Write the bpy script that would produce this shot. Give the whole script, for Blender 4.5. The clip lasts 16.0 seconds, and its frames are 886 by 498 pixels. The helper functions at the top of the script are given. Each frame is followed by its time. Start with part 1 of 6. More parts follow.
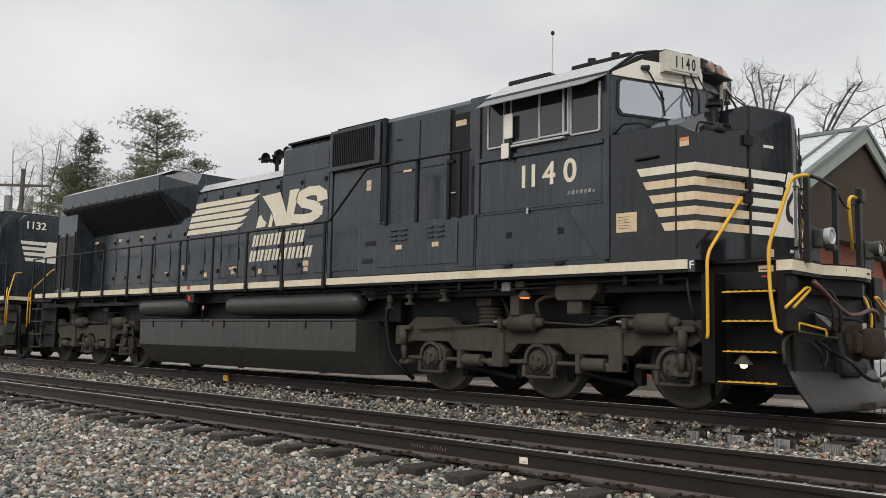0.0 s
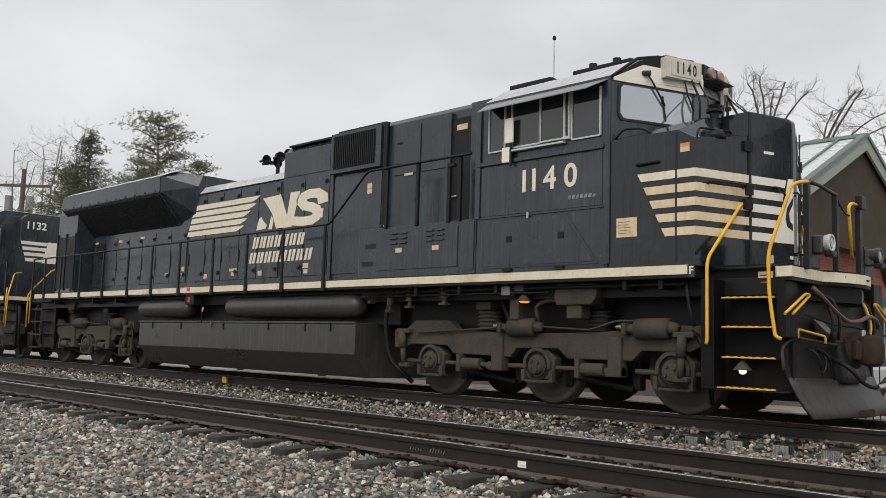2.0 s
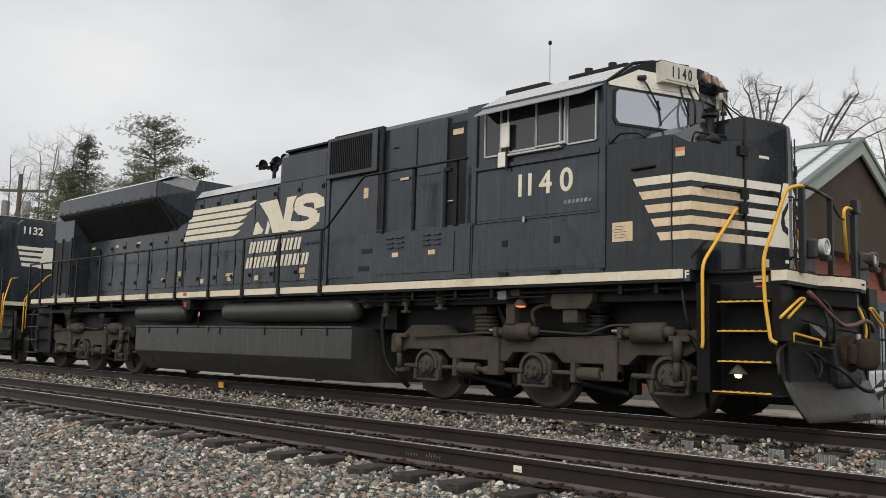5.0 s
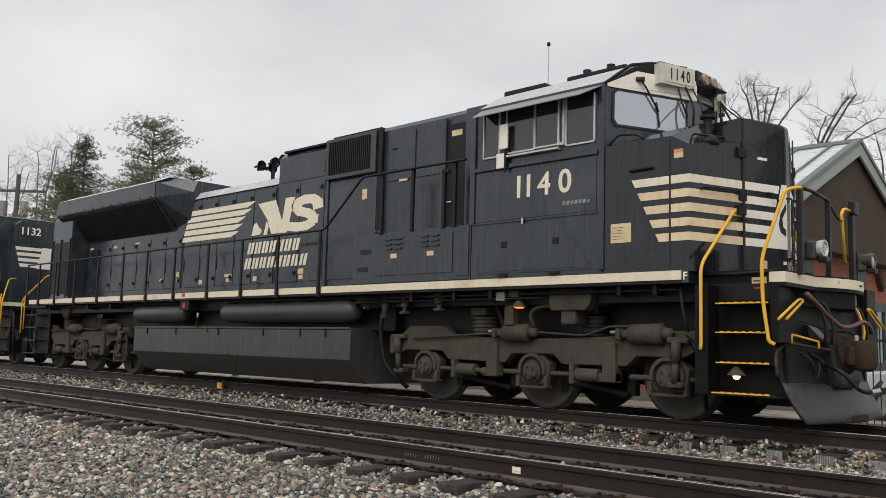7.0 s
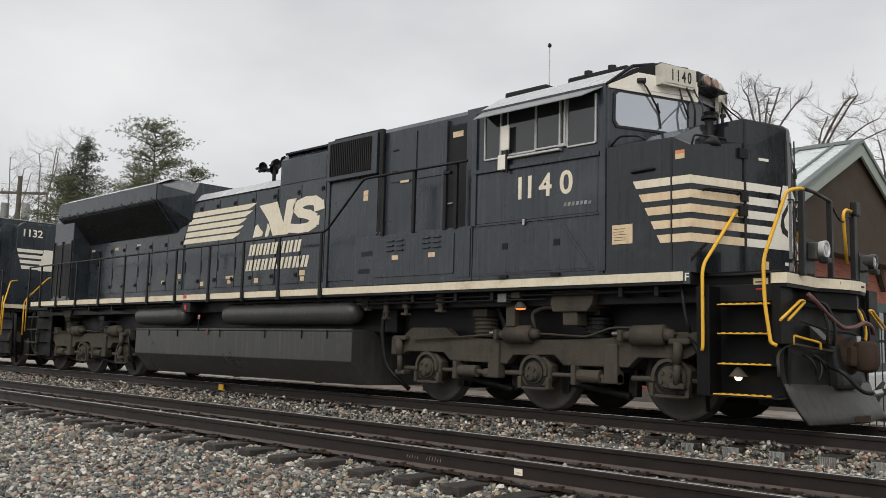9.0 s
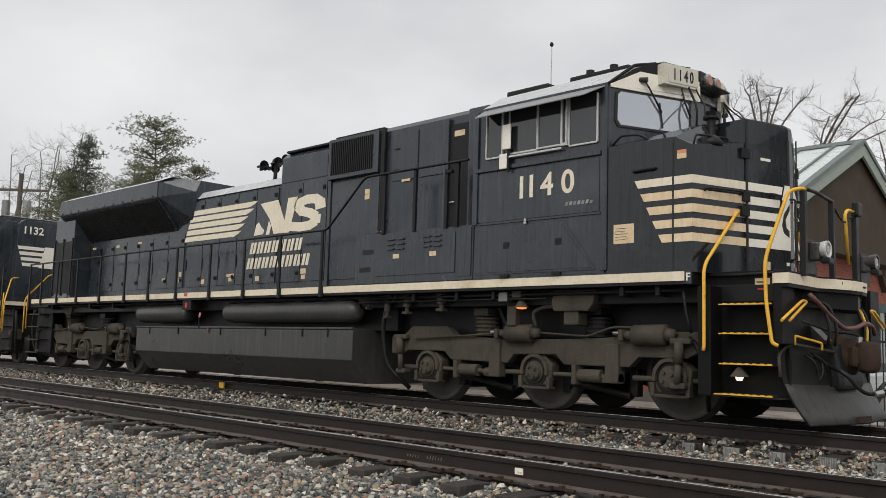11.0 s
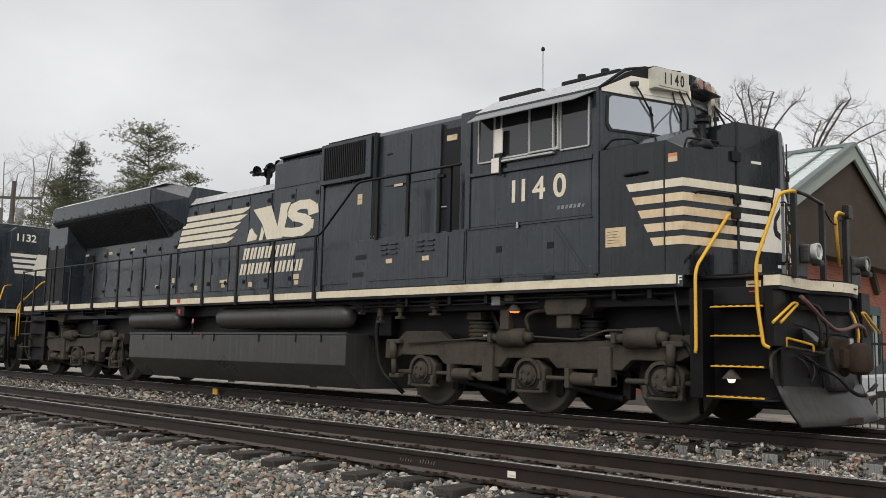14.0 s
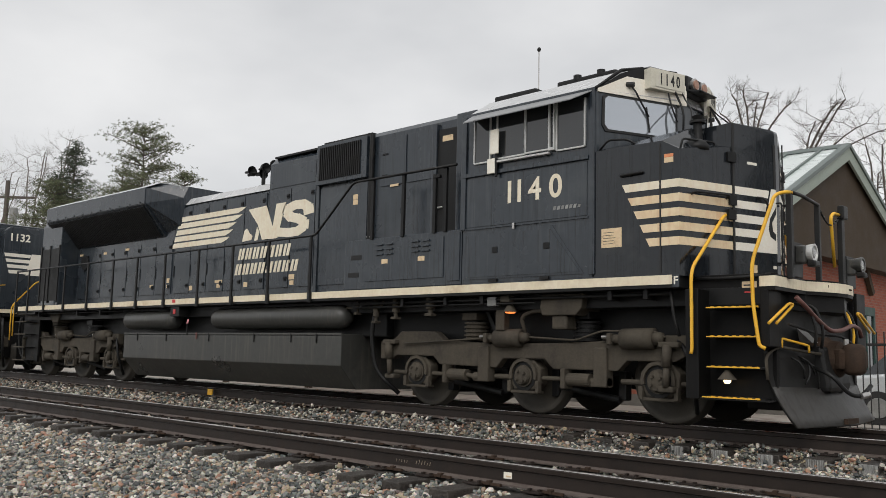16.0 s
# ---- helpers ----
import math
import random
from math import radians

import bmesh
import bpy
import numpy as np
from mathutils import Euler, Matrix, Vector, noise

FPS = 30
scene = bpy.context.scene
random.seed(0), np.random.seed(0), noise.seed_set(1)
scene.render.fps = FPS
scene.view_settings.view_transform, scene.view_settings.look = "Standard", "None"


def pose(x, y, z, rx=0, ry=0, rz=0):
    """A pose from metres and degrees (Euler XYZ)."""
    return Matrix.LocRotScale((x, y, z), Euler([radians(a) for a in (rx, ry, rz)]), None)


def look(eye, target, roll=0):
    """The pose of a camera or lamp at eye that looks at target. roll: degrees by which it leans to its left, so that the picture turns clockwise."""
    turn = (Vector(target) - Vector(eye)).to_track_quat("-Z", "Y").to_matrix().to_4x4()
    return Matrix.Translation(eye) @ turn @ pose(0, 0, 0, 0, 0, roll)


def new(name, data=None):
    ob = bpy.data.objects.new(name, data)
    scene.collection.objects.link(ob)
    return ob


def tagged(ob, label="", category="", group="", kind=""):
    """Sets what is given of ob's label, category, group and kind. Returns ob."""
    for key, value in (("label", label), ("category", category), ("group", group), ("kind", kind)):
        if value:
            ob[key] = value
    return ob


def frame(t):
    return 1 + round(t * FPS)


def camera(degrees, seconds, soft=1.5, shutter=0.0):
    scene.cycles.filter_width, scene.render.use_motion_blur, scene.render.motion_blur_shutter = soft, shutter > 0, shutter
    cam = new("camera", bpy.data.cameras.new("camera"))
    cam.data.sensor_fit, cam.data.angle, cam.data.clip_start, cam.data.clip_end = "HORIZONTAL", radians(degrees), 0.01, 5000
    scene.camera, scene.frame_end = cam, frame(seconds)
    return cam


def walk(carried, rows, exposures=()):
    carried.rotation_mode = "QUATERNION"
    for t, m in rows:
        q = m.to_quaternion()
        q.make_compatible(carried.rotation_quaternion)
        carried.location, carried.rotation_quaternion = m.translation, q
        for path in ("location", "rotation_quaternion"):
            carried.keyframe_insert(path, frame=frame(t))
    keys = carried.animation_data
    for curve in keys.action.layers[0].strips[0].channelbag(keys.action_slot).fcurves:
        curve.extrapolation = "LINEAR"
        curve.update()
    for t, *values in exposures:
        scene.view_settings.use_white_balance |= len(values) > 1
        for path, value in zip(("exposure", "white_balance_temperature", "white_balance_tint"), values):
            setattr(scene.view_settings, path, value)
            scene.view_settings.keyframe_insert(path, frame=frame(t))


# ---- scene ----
cam = camera(53.36, 16.0, soft=0.7)
walk(cam, [
    (0, pose(5.475, -10.777, 0.786, 95.876, -1.167, 44.225)),
    (0.5, pose(5.493, -10.778, 0.795, 95.890, -1.275, 44.393)),
    (1, pose(5.494, -10.787, 0.783, 96.024, -1.471, 44.381)),
    (1.5, pose(5.484, -10.780, 0.786, 96.082, -1.548, 44.195)),
    (2, pose(5.480, -10.783, 0.778, 96.136, -1.655, 44.172)),
    (2.5, pose(5.481, -10.785, 0.779, 96.121, -1.623, 44.173)),
    (3, pose(5.491, -10.788, 0.783, 96.120, -1.521, 44.092)),
    (3.5, pose(5.492, -10.784, 0.786, 96.163, -1.510, 44.002)),
    (4, pose(5.501, -10.777, 0.782, 96.313, -1.443, 44.073)),
    (6.5, pose(5.492, -10.787, 0.779, 96.457, -1.696, 43.892)),
    (7, pose(5.501, -10.794, 0.790, 96.449, -1.566, 43.882)),
    (7.5, pose(5.499, -10.795, 0.783, 96.565, -1.514, 43.809)),
    (8, pose(5.499, -10.780, 0.785, 96.533, -1.452, 43.844)),
    (8.5, pose(5.497, -10.790, 0.792, 96.438, -1.462, 43.825)),
    (9, pose(5.499, -10.793, 0.797, 96.512, -1.465, 43.981)),
    (11.5, pose(5.488, -10.790, 0.798, 96.423, -1.728, 43.969)),
    (12, pose(5.490, -10.782, 0.781, 96.452, -1.683, 43.844)),
    (12.5, pose(5.489, -10.772, 0.779, 96.475, -1.536, 43.660)),
    (13, pose(5.500, -10.778, 0.788, 96.531, -1.389, 43.666)),
    (13.5, pose(5.507, -10.773, 0.783, 96.675, -1.326, 43.708)),
    (14, pose(5.517, -10.783, 0.780, 96.810, -1.347, 43.681)),
    (14.5, pose(5.505, -10.783, 0.799, 96.782, -1.396, 43.610)),
    (15, pose(5.496, -10.782, 0.785, 96.762, -1.456, 43.414)),
    (15.5, pose(5.497, -10.789, 0.795, 96.707, -1.410, 43.366)),
    (16, pose(5.500, -10.784, 0.787, 96.819, -1.359, 43.345)),
])

# ---- world and light: an overcast day ----
world = bpy.data.worlds.new("overcast_sky")
scene.world = world
world.use_nodes = True
wn, wl = world.node_tree.nodes, world.node_tree.links
wn.clear()
w_out, w_bg = wn.new("ShaderNodeOutputWorld"), wn.new("ShaderNodeBackground")
w_sky, w_co, w_map = wn.new("ShaderNodeTexSky"), wn.new("ShaderNodeTexCoord"), wn.new("ShaderNodeMapping")
w_noise, w_ramp, w_mix = wn.new("ShaderNodeTexNoise"), wn.new("ShaderNodeValToRGB"), wn.new("ShaderNodeMix")
w_sky.sky_type, w_sky.sun_disc, w_sky.sun_elevation, w_sky.sun_rotation = "NISHITA", False, radians(43), radians(155)
w_map.inputs["Scale"].default_value = (1.0, 1.0, 2.2)
w_noise.inputs["Scale"].default_value, w_noise.inputs["Detail"].default_value = 2.1, 5.0
w_noise.inputs["Roughness"].default_value = 0.5
w_ramp.color_ramp.elements[0].position, w_ramp.color_ramp.elements[0].color = 0.30, (5.7, 5.75, 5.85, 1)
w_ramp.color_ramp.elements[1].position, w_ramp.color_ramp.elements[1].color = 0.68, (8.3, 8.25, 8.2, 1)
w_mix.data_type = "RGBA"
w_mix.inputs["Factor"].default_value = 0.93
w_bg.inputs["Strength"].default_value = 0.108
wl.new(w_co.outputs["Generated"], w_map.inputs["Vector"])
wl.new(w_map.outputs["Vector"], w_noise.inputs["Vector"])
wl.new(w_noise.outputs["Fac"], w_ramp.inputs["Fac"])
wl.new(w_sky.outputs["Color"], w_mix.inputs["A"])
wl.new(w_ramp.outputs["Color"], w_mix.inputs["B"])
wl.new(w_mix.outputs["Result"], w_bg.inputs["Color"])
wl.new(w_bg.outputs["Background"], w_out.inputs["Surface"])

sun = new("sun", bpy.data.lights.new("sun", "SUN"))
sun.data.energy, sun.data.angle, sun.data.color = 1.5, radians(40), (1.0, 0.97, 0.93)
sun.matrix_basis = look((18, -44, 46), (-5, 0, 0))
scene.view_settings.exposure = 0.0


# ---- materials ----
def surface(name, a, b, scale=3.0, rough=0.6, metal=0.0, bump=0.0, bump_scale=40.0, dirt=None, dirt_at=0.55,
            streak=0.0, island=0.0, single=0.0, rough_var=0.12, spec=0.5, runs=0.0):
    """Two tones by coarse and fine noise, a dirt layer of its own shape (dirt with painted sheen on the black paint),
    vertical streaks and dark rain runs, bump.
    """
    m = bpy.data.materials.new(name)
    m.use_nodes = True
    n, l = m.node_tree.nodes, m.node_tree.links
    p = n["Principled BSDF"]
    co = n.new("ShaderNodeTexCoord")

    def noise_node(sc, detail=5.0, rgh=0.55, vec=None):
        t = n.new("ShaderNodeTexNoise")
        t.inputs["Scale"].default_value, t.inputs["Detail"].default_value, t.inputs["Roughness"].default_value = sc, detail, rgh
        l.new(vec or co.outputs["Object"], t.inputs["Vector"])
        return t.outputs["Fac"]

    def blend(fac, x, y, mode="MIX"):
        k = n.new("ShaderNodeMix")
        k.data_type, k.blend_type = "RGBA", mode
        for sock, v in (("Factor", fac), ("A", x), ("B", y)):
            if isinstance(v, (tuple, float, int)):
                k.inputs[sock].default_value = (*v, 1) if isinstance(v, tuple) else v
            else:
                l.new(v, k.inputs[sock])
        return k.outputs["Result"]

    def step(fac, lo, hi, top=1.0):
        r = n.new("ShaderNodeMapRange")
        for sock, v in (("From Min", lo), ("From Max", hi), ("To Max", top)):
            r.inputs[sock].default_value = v
        l.new(fac, r.inputs["Value"])
        return r.outputs["Result"]

    big, fine = noise_node(scale), noise_node(scale * 9, 3.0)
    col = blend(step(big, 0.3, 0.7), a, b)
    col = blend(step(fine, 0.35, 0.75, 0.35), col, tuple(min(1, 1.35 * v) for v in b))
    if streak:
        mp = n.new("ShaderNodeMapping")
        mp.inputs["Scale"].default_value = (9, 9, 0.55)
        l.new(co.outputs["Object"], mp.inputs["Vector"])
        col = blend(step(noise_node(1.6, 4.0, 0.6, mp.outputs["Vector"]), 0.52, 0.72, streak), col, dirt or b)
    if runs:
        mr = n.new("ShaderNodeMapping")
        mr.inputs["Scale"].default_value = (30, 30, 0.8)
        l.new(co.outputs["Object"], mr.inputs["Vector"])
        col = blend(step(noise_node(1.1, 3.0, 0.6, mr.outputs["Vector"]), 0.54, 0.66, runs), col, tuple(0.35 * v for v in a))
    if dirt:
        col = blend(step(noise_node(scale * 0.7, 6.0, 0.65), dirt_at, dirt_at + 0.22, 0.75), col, dirt)
    if island or single:
        g = n.new("ShaderNodeNewGeometry") if island else n.new("ShaderNodeObjectInfo")
        rnd = g.outputs["Random Per Island"] if island else g.outputs["Random"]
        amount = island or single
        v = n.new("ShaderNodeHueSaturation")
        l.new(step(rnd, 0, 1, 1), v.inputs["Value"])
        r = v.inputs["Value"].links[0].from_node
        r.inputs["To Min"].default_value, r.inputs["To Max"].default_value = 1 - amount, 1 + amount
        l.new(col, v.inputs["Color"])
        col = v.outputs["Color"]
    l.new(col, p.inputs["Base Color"])
    l.new(step(big, 0.25, 0.75), p.inputs["Roughness"])
    r = p.inputs["Roughness"].links[0].from_node
    r.inputs["To Min"].default_value, r.inputs["To Max"].default_value = max(0.03, rough - rough_var), min(1, rough + rough_var)
    p.inputs["Metallic"].default_value = metal
    p.inputs["Specular IOR Level"].default_value = spec
    if bump:
        bn = n.new("ShaderNodeBump")
        bn.inputs["Strength"].default_value, bn.inputs["Distance"].default_value = bump, 0.02
        l.new(noise_node(bump_scale, 6.0, 0.6), bn.inputs["Height"])
        l.new(bn.outputs["Normal"], p.inputs["Normal"])
    return m


def tinted_islands(name, tones, rough=0.85):
    """Stone or leaf pieces in one mesh, each piece in a tone of its own."""
    m = bpy.data.materials.new(name)
    m.use_nodes = True
    n, l = m.node_tree.nodes, m.node_tree.links
    p, g, r = n["Principled BSDF"], n.new("ShaderNodeNewGeometry"), n.new("ShaderNodeValToRGB")
    r.color_ramp.interpolation = "CONSTANT"
    while len(r.color_ramp.elements) < len(tones):
        r.color_ramp.elements.new(0.5)
    for i, (e, t) in enumerate(zip(r.color_ramp.elements, tones)):
        e.position, e.color = i / len(tones), (*t, 1)
    co, t = n.new("ShaderNodeTexCoord"), n.new("ShaderNodeTexNoise")
    t.inputs["Scale"].default_value, t.inputs["Detail"].default_value = 60, 4
    k = n.new("ShaderNodeMix")
    k.data_type, k.blend_type = "RGBA", "MULTIPLY"
    k.inputs["Factor"].default_value = 0.7
    l.new(co.outputs["Object"], t.inputs["Vector"])
    l.new(g.outputs["Random Per Island"], r.inputs["Fac"])
    l.new(r.outputs["Color"], k.inputs["A"])
    l.new(t.outputs["Color"], k.inputs["B"])
    b = n.new("ShaderNodeHueSaturation")
    b.inputs["Saturation"].default_value, b.inputs["Value"].default_value = 0.9, 1.6
    l.new(k.outputs["Result"], b.inputs["Color"])
    l.new(b.outputs["Color"], p.inputs["Base Color"])
    p.inputs["Roughness"].default_value = rough
    return m


def glow(name, colour, power):
    m = bpy.data.materials.new(name)
    m.use_nodes = True
    p = m.node_tree.nodes["Principled BSDF"]
    p.inputs["Base Color"].default_value = (*colour, 1)
    p.inputs["Emission Color"].default_value, p.inputs["Emission Strength"].default_value = (*colour, 1), power
    return m


def glassy(name, tint, rough=0.03, see=0.0):
    m = bpy.data.materials.new(name)
    m.use_nodes = True
    p = m.node_tree.nodes["Principled BSDF"]
    p.inputs["Base Color"].default_value, p.inputs["Roughness"].default_value = (*tint, 1), rough
    p.inputs["Transmission Weight"].default_value, p.inputs["IOR"].default_value = see, 1.5
    p.inputs["Coat Weight"].default_value = 0.6
    return m


# The blue-grey layer paints blotchy sky sheen together with real dirt.
BLACK = surface("black_paint", (0.0155, 0.0210, 0.0285), (0.028, 0.0355, 0.0440), 0.9, 0.24, dirt=(0.064, 0.073, 0.078), dirt_at=0.55, streak=0.5, bump=0.22, bump_scale=1.6, rough_var=0.16, spec=0.62, runs=0.6)
# Light grey carries the bright sky sheen of the wet roofs.
SHEEN_TOP = surface("roof_grey_with_sky_sheen", (0.42, 0.425, 0.43), (0.52, 0.525, 0.53), 1.5, 0.28, dirt=(0.25, 0.245, 0.24), dirt_at=0.62)
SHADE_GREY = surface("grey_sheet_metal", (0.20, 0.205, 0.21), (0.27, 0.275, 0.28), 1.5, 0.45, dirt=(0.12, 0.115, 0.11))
SOOT = surface("sooty_black_steel", (0.0092, 0.0095, 0.0100), (0.0150, 0.0148, 0.0146), 3, 0.45, dirt=(0.026, 0.0230, 0.0195), dirt_at=0.56, spec=0.25)
# Glossy nose black, its base deepened to imitate dark surroundings mirrored in it.
NOSE_PAINT = surface("glossy_nose_black_darkened", (0.0105, 0.0128, 0.0160), (0.0175, 0.0205, 0.0245), 1.3, 0.11, dirt=(0.05, 0.05, 0.05), dirt_at=0.58, streak=0.22, bump=0.12, bump_scale=2.2, rough_var=0.07, spec=0.5, runs=0.5)
TANK = surface("tank_paint", (0.036, 0.0370, 0.0350), (0.052, 0.0515, 0.0475), 1.2, 0.36, dirt=(0.105, 0.096, 0.082), dirt_at=0.59, streak=0.6)
TRUCK = surface("dusty_cast_steel", (0.050, 0.0425, 0.0335), (0.078, 0.067, 0.051), 3, 0.8, dirt=(0.022, 0.0195, 0.0165), dirt_at=0.53, streak=0.2, bump=0.2, bump_scale=25, spec=0.3)
WHEEL = surface("dusty_wheel_steel", (0.040, 0.0355, 0.029), (0.060, 0.053, 0.043), 4, 0.7, metal=0.1, dirt=(0.020, 0.018, 0.016), dirt_at=0.53)
CREAM = surface("aged_white_paint", (0.76, 0.66, 0.49), (0.83, 0.745, 0.60), 1.6, 0.5, dirt=(0.66, 0.44, 0.24), dirt_at=0.6, streak=0.3)
TAN = surface("rust_stained_cream_paint", (0.74, 0.55, 0.34), (0.80, 0.66, 0.46), 1.9, 0.45, dirt=(0.60, 0.34, 0.15), dirt_at=0.53, streak=0.5)
PLOW_STEEL = surface("scoured_plow_steel", (0.030, 0.029, 0.028), (0.055, 0.053, 0.050), 1.6, 0.55, metal=0.1, dirt=(0.022, 0.016, 0.013), dirt_at=0.52, streak=0.55, bump=0.35, bump_scale=5)
SILL = surface("dirty_white_sill", (0.70, 0.59, 0.41), (0.80, 0.71, 0.55), 2.0, 0.55, dirt=(0.42, 0.29, 0.15), dirt_at=0.57, streak=0.16)
WHITE = surface("white_paint", (0.83, 0.765, 0.64), (0.87, 0.82, 0.71), 4, 0.5, dirt=(0.60, 0.47, 0.32), dirt_at=0.63)
YELLOW = surface("worn_yellow_paint", (0.78, 0.40, 0.025), (0.83, 0.47, 0.04), 8, 0.5, dirt=(0.10, 0.055, 0.015), dirt_at=0.585)
RUBBER = surface("black_rubber", (0.012, 0.012, 0.012), (0.02, 0.02, 0.02), 8, 0.65)
GRILLE = surface("black_grille", (0.006, 0.006, 0.006), (0.010, 0.010, 0.010), 6, 0.6)
STEEL = surface("bare_steel", (0.42, 0.41, 0.40), (0.55, 0.54, 0.52), 6, 0.35, metal=0.9)
ALU = surface("aluminium_frame", (0.46, 0.46, 0.45), (0.60, 0.60, 0.58), 6, 0.45, metal=0.3)
RUST = surface("rusty_iron", (0.034, 0.024, 0.018), (0.058, 0.037, 0.026), 6, 0.85, dirt=(0.022, 0.018, 0.016), bump=0.2, bump_scale=60, spec=0.2)
RAIL = surface("rail_side_rust", (0.0145, 0.0102, 0.0082), (0.025, 0.0173, 0.0136), 5, 0.5, dirt=(0.009, 0.0075, 0.0065), bump=0.1, bump_scale=80, streak=0.1, spec=0.30)
RAIL_TOP = surface("worn_rail_head", (0.60, 0.58, 0.56), (0.74, 0.72, 0.70), 4, 0.3, metal=0.9, dirt=(0.25, 0.22, 0.2), dirt_at=0.62)
# Pale tone stands for the sky's grazing shine on the wet foot.
RAIL_FOOT = surface("rail_foot_with_sky_shine", (0.085, 0.068, 0.060), (0.13, 0.107, 0.095), 9, 0.38, dirt=(0.04, 0.032, 0.027), dirt_at=0.6, spec=0.5)
TIE = surface("creosoted_tie_wood", (0.022, 0.0185, 0.0160), (0.046, 0.039, 0.033), 6, 0.48, single=0.35, dirt=(0.10, 0.085, 0.07), dirt_at=0.56, bump=0.7, bump_scale=30)
GALV = surface("galvanised_plate", (0.22, 0.22, 0.21), (0.33, 0.33, 0.32), 12, 0.5, metal=0.4, single=0.3)
STICKER = surface("cream_sticker", (0.66, 0.48, 0.28), (0.74, 0.58, 0.38), 22, 0.6, dirt=(0.30, 0.2, 0.11), dirt_at=0.56)
NUMBER_BOX = surface("yellowed_number_box", (0.56, 0.53, 0.44), (0.64, 0.61, 0.52), 6, 0.5)
ORANGE_LABEL = surface("orange_label", (0.7, 0.24, 0.10), (0.76, 0.3, 0.14), 12, 0.6)
RED = surface("red_paint", (0.45, 0.03, 0.03), (0.55, 0.05, 0.05), 10, 0.5)
MAROON = surface("maroon_hose", (0.10, 0.04, 0.035), (0.14, 0.06, 0.05), 10, 0.55)
# Green lightened so the colour holds the wet roof's reflection of the sky.
GREEN_METAL = surface("green_roof_metal_sky_sheen", (0.55, 0.61, 0.59), (0.64, 0.69, 0.67), 1.5, 0.28, metal=0.2, dirt=(0.46, 0.51, 0.48))
GREEN_TRIM = surface("sage_green_trim", (0.26, 0.30, 0.26), (0.31, 0.35, 0.30), 3, 0.6)
DARK_GREEN = surface("dark_green_paint", (0.02, 0.05, 0.045), (0.03, 0.065, 0.055), 4, 0.55)
BROWN = surface("brown_boarding", (0.047, 0.033, 0.0215), (0.060, 0.043, 0.028), 2, 0.7, spec=0.2)
MORTAR = surface("grey_plinth", (0.10, 0.092, 0.082), (0.15, 0.138, 0.122), 6, 0.9)
GLASS = glassy("cab_glass", (0.02, 0.022, 0.024), 0.04)
LENS = glassy("lamp_lens", (0.55, 0.55, 0.52), 0.06, 0.6)
LIT = glow("lit_bulb", (1.0, 0.70, 0.36), 3.6)
LIT_ORANGE = glow("amber_lamp", (1.0, 0.26, 0.06), 1.3)
LIT_HEAD = glow("dim_headlight_bulb", (0.36, 0.20, 0.14), 0.06)
WINDSHIELD = glassy("windshield_glass", (0.46, 0.49, 0.53), 0.015)
WINDSHIELD.node_tree.nodes["Principled BSDF"].inputs["Metallic"].default_value = 0.7     # pale metallic tint puts the bright sky reflection into the glass colour
BARK = surface("grey_bark", (0.075, 0.062, 0.052), (0.115, 0.096, 0.082), 3, 0.9, bump=0.4, bump_scale=12)
PALE_BARK = surface("pale_bark", (0.14, 0.12, 0.105), (0.2, 0.175, 0.155), 3, 0.9)
NEEDLES = tinted_islands("pine_needles", [(0.115, 0.135, 0.066), (0.145, 0.16, 0.075), (0.09, 0.11, 0.06), (0.17, 0.175, 0.09), (0.12, 0.13, 0.066)])
DARK_NEEDLES = tinted_islands("spruce_needles", [(0.058, 0.078, 0.052), (0.075, 0.094, 0.058), (0.08, 0.096, 0.054), (0.064, 0.08, 0.048)])
BALLAST = tinted_islands("ballast_stone", [(0.14, 0.137, 0.120), (0.27, 0.245, 0.205), (0.042, 0.046, 0.043), (0.47, 0.425, 0.345), (0.085, 0.096, 0.086), (0.25, 0.185, 0.120), (0.62, 0.575, 0.49), (0.058, 0.062, 0.058), (0.18, 0.175, 0.148), (0.30, 0.155, 0.090), (0.030, 0.034, 0.034), (0.155, 0.165, 0.150), (0.36, 0.335, 0.28), (0.11, 0.080, 0.066), (0.33, 0.255, 0.165), (0.12, 0.132, 0.125)], 0.36)
PAVING = surface("pale_worn_paving", (0.27, 0.245, 0.215), (0.38, 0.35, 0.31), 2.2, 0.8, dirt=(0.13, 0.095, 0.07), dirt_at=0.5, bump=0.3, bump_scale=30)
LITTER = surface("leaf_littered_gravel", (0.20, 0.165, 0.125), (0.28, 0.235, 0.185), 3.0, 0.9, dirt=(0.15, 0.085, 0.045), dirt_at=0.54, bump=0.8, bump_scale=26)
GROUND = surface("ballast_bed", (0.042, 0.038, 0.033), (0.080, 0.070, 0.059), 4, 0.9, dirt=(0.075, 0.058, 0.042), bump=0.8, bump_scale=28)
CAR_PAINT = surface("silver_car_paint", (0.62, 0.64, 0.65), (0.68, 0.70, 0.71), 2, 0.25, metal=0.3)

# ---- mesh tools ----
def part(name, bm, material, parent=None, label=""):
    """Links a bmesh as one mesh object under a thing or a part."""
    me = bpy.data.meshes.new(name)
    bm.to_mesh(me)
    bm.free()
    me.materials.append(material)
    ob = new(name, me)
    if parent is not None:
        ob.parent = parent
    if label:
        ob["label"] = label
    return ob


def smooth(ob):
    for poly in ob.data.polygons:
        poly.use_smooth = True
    return ob


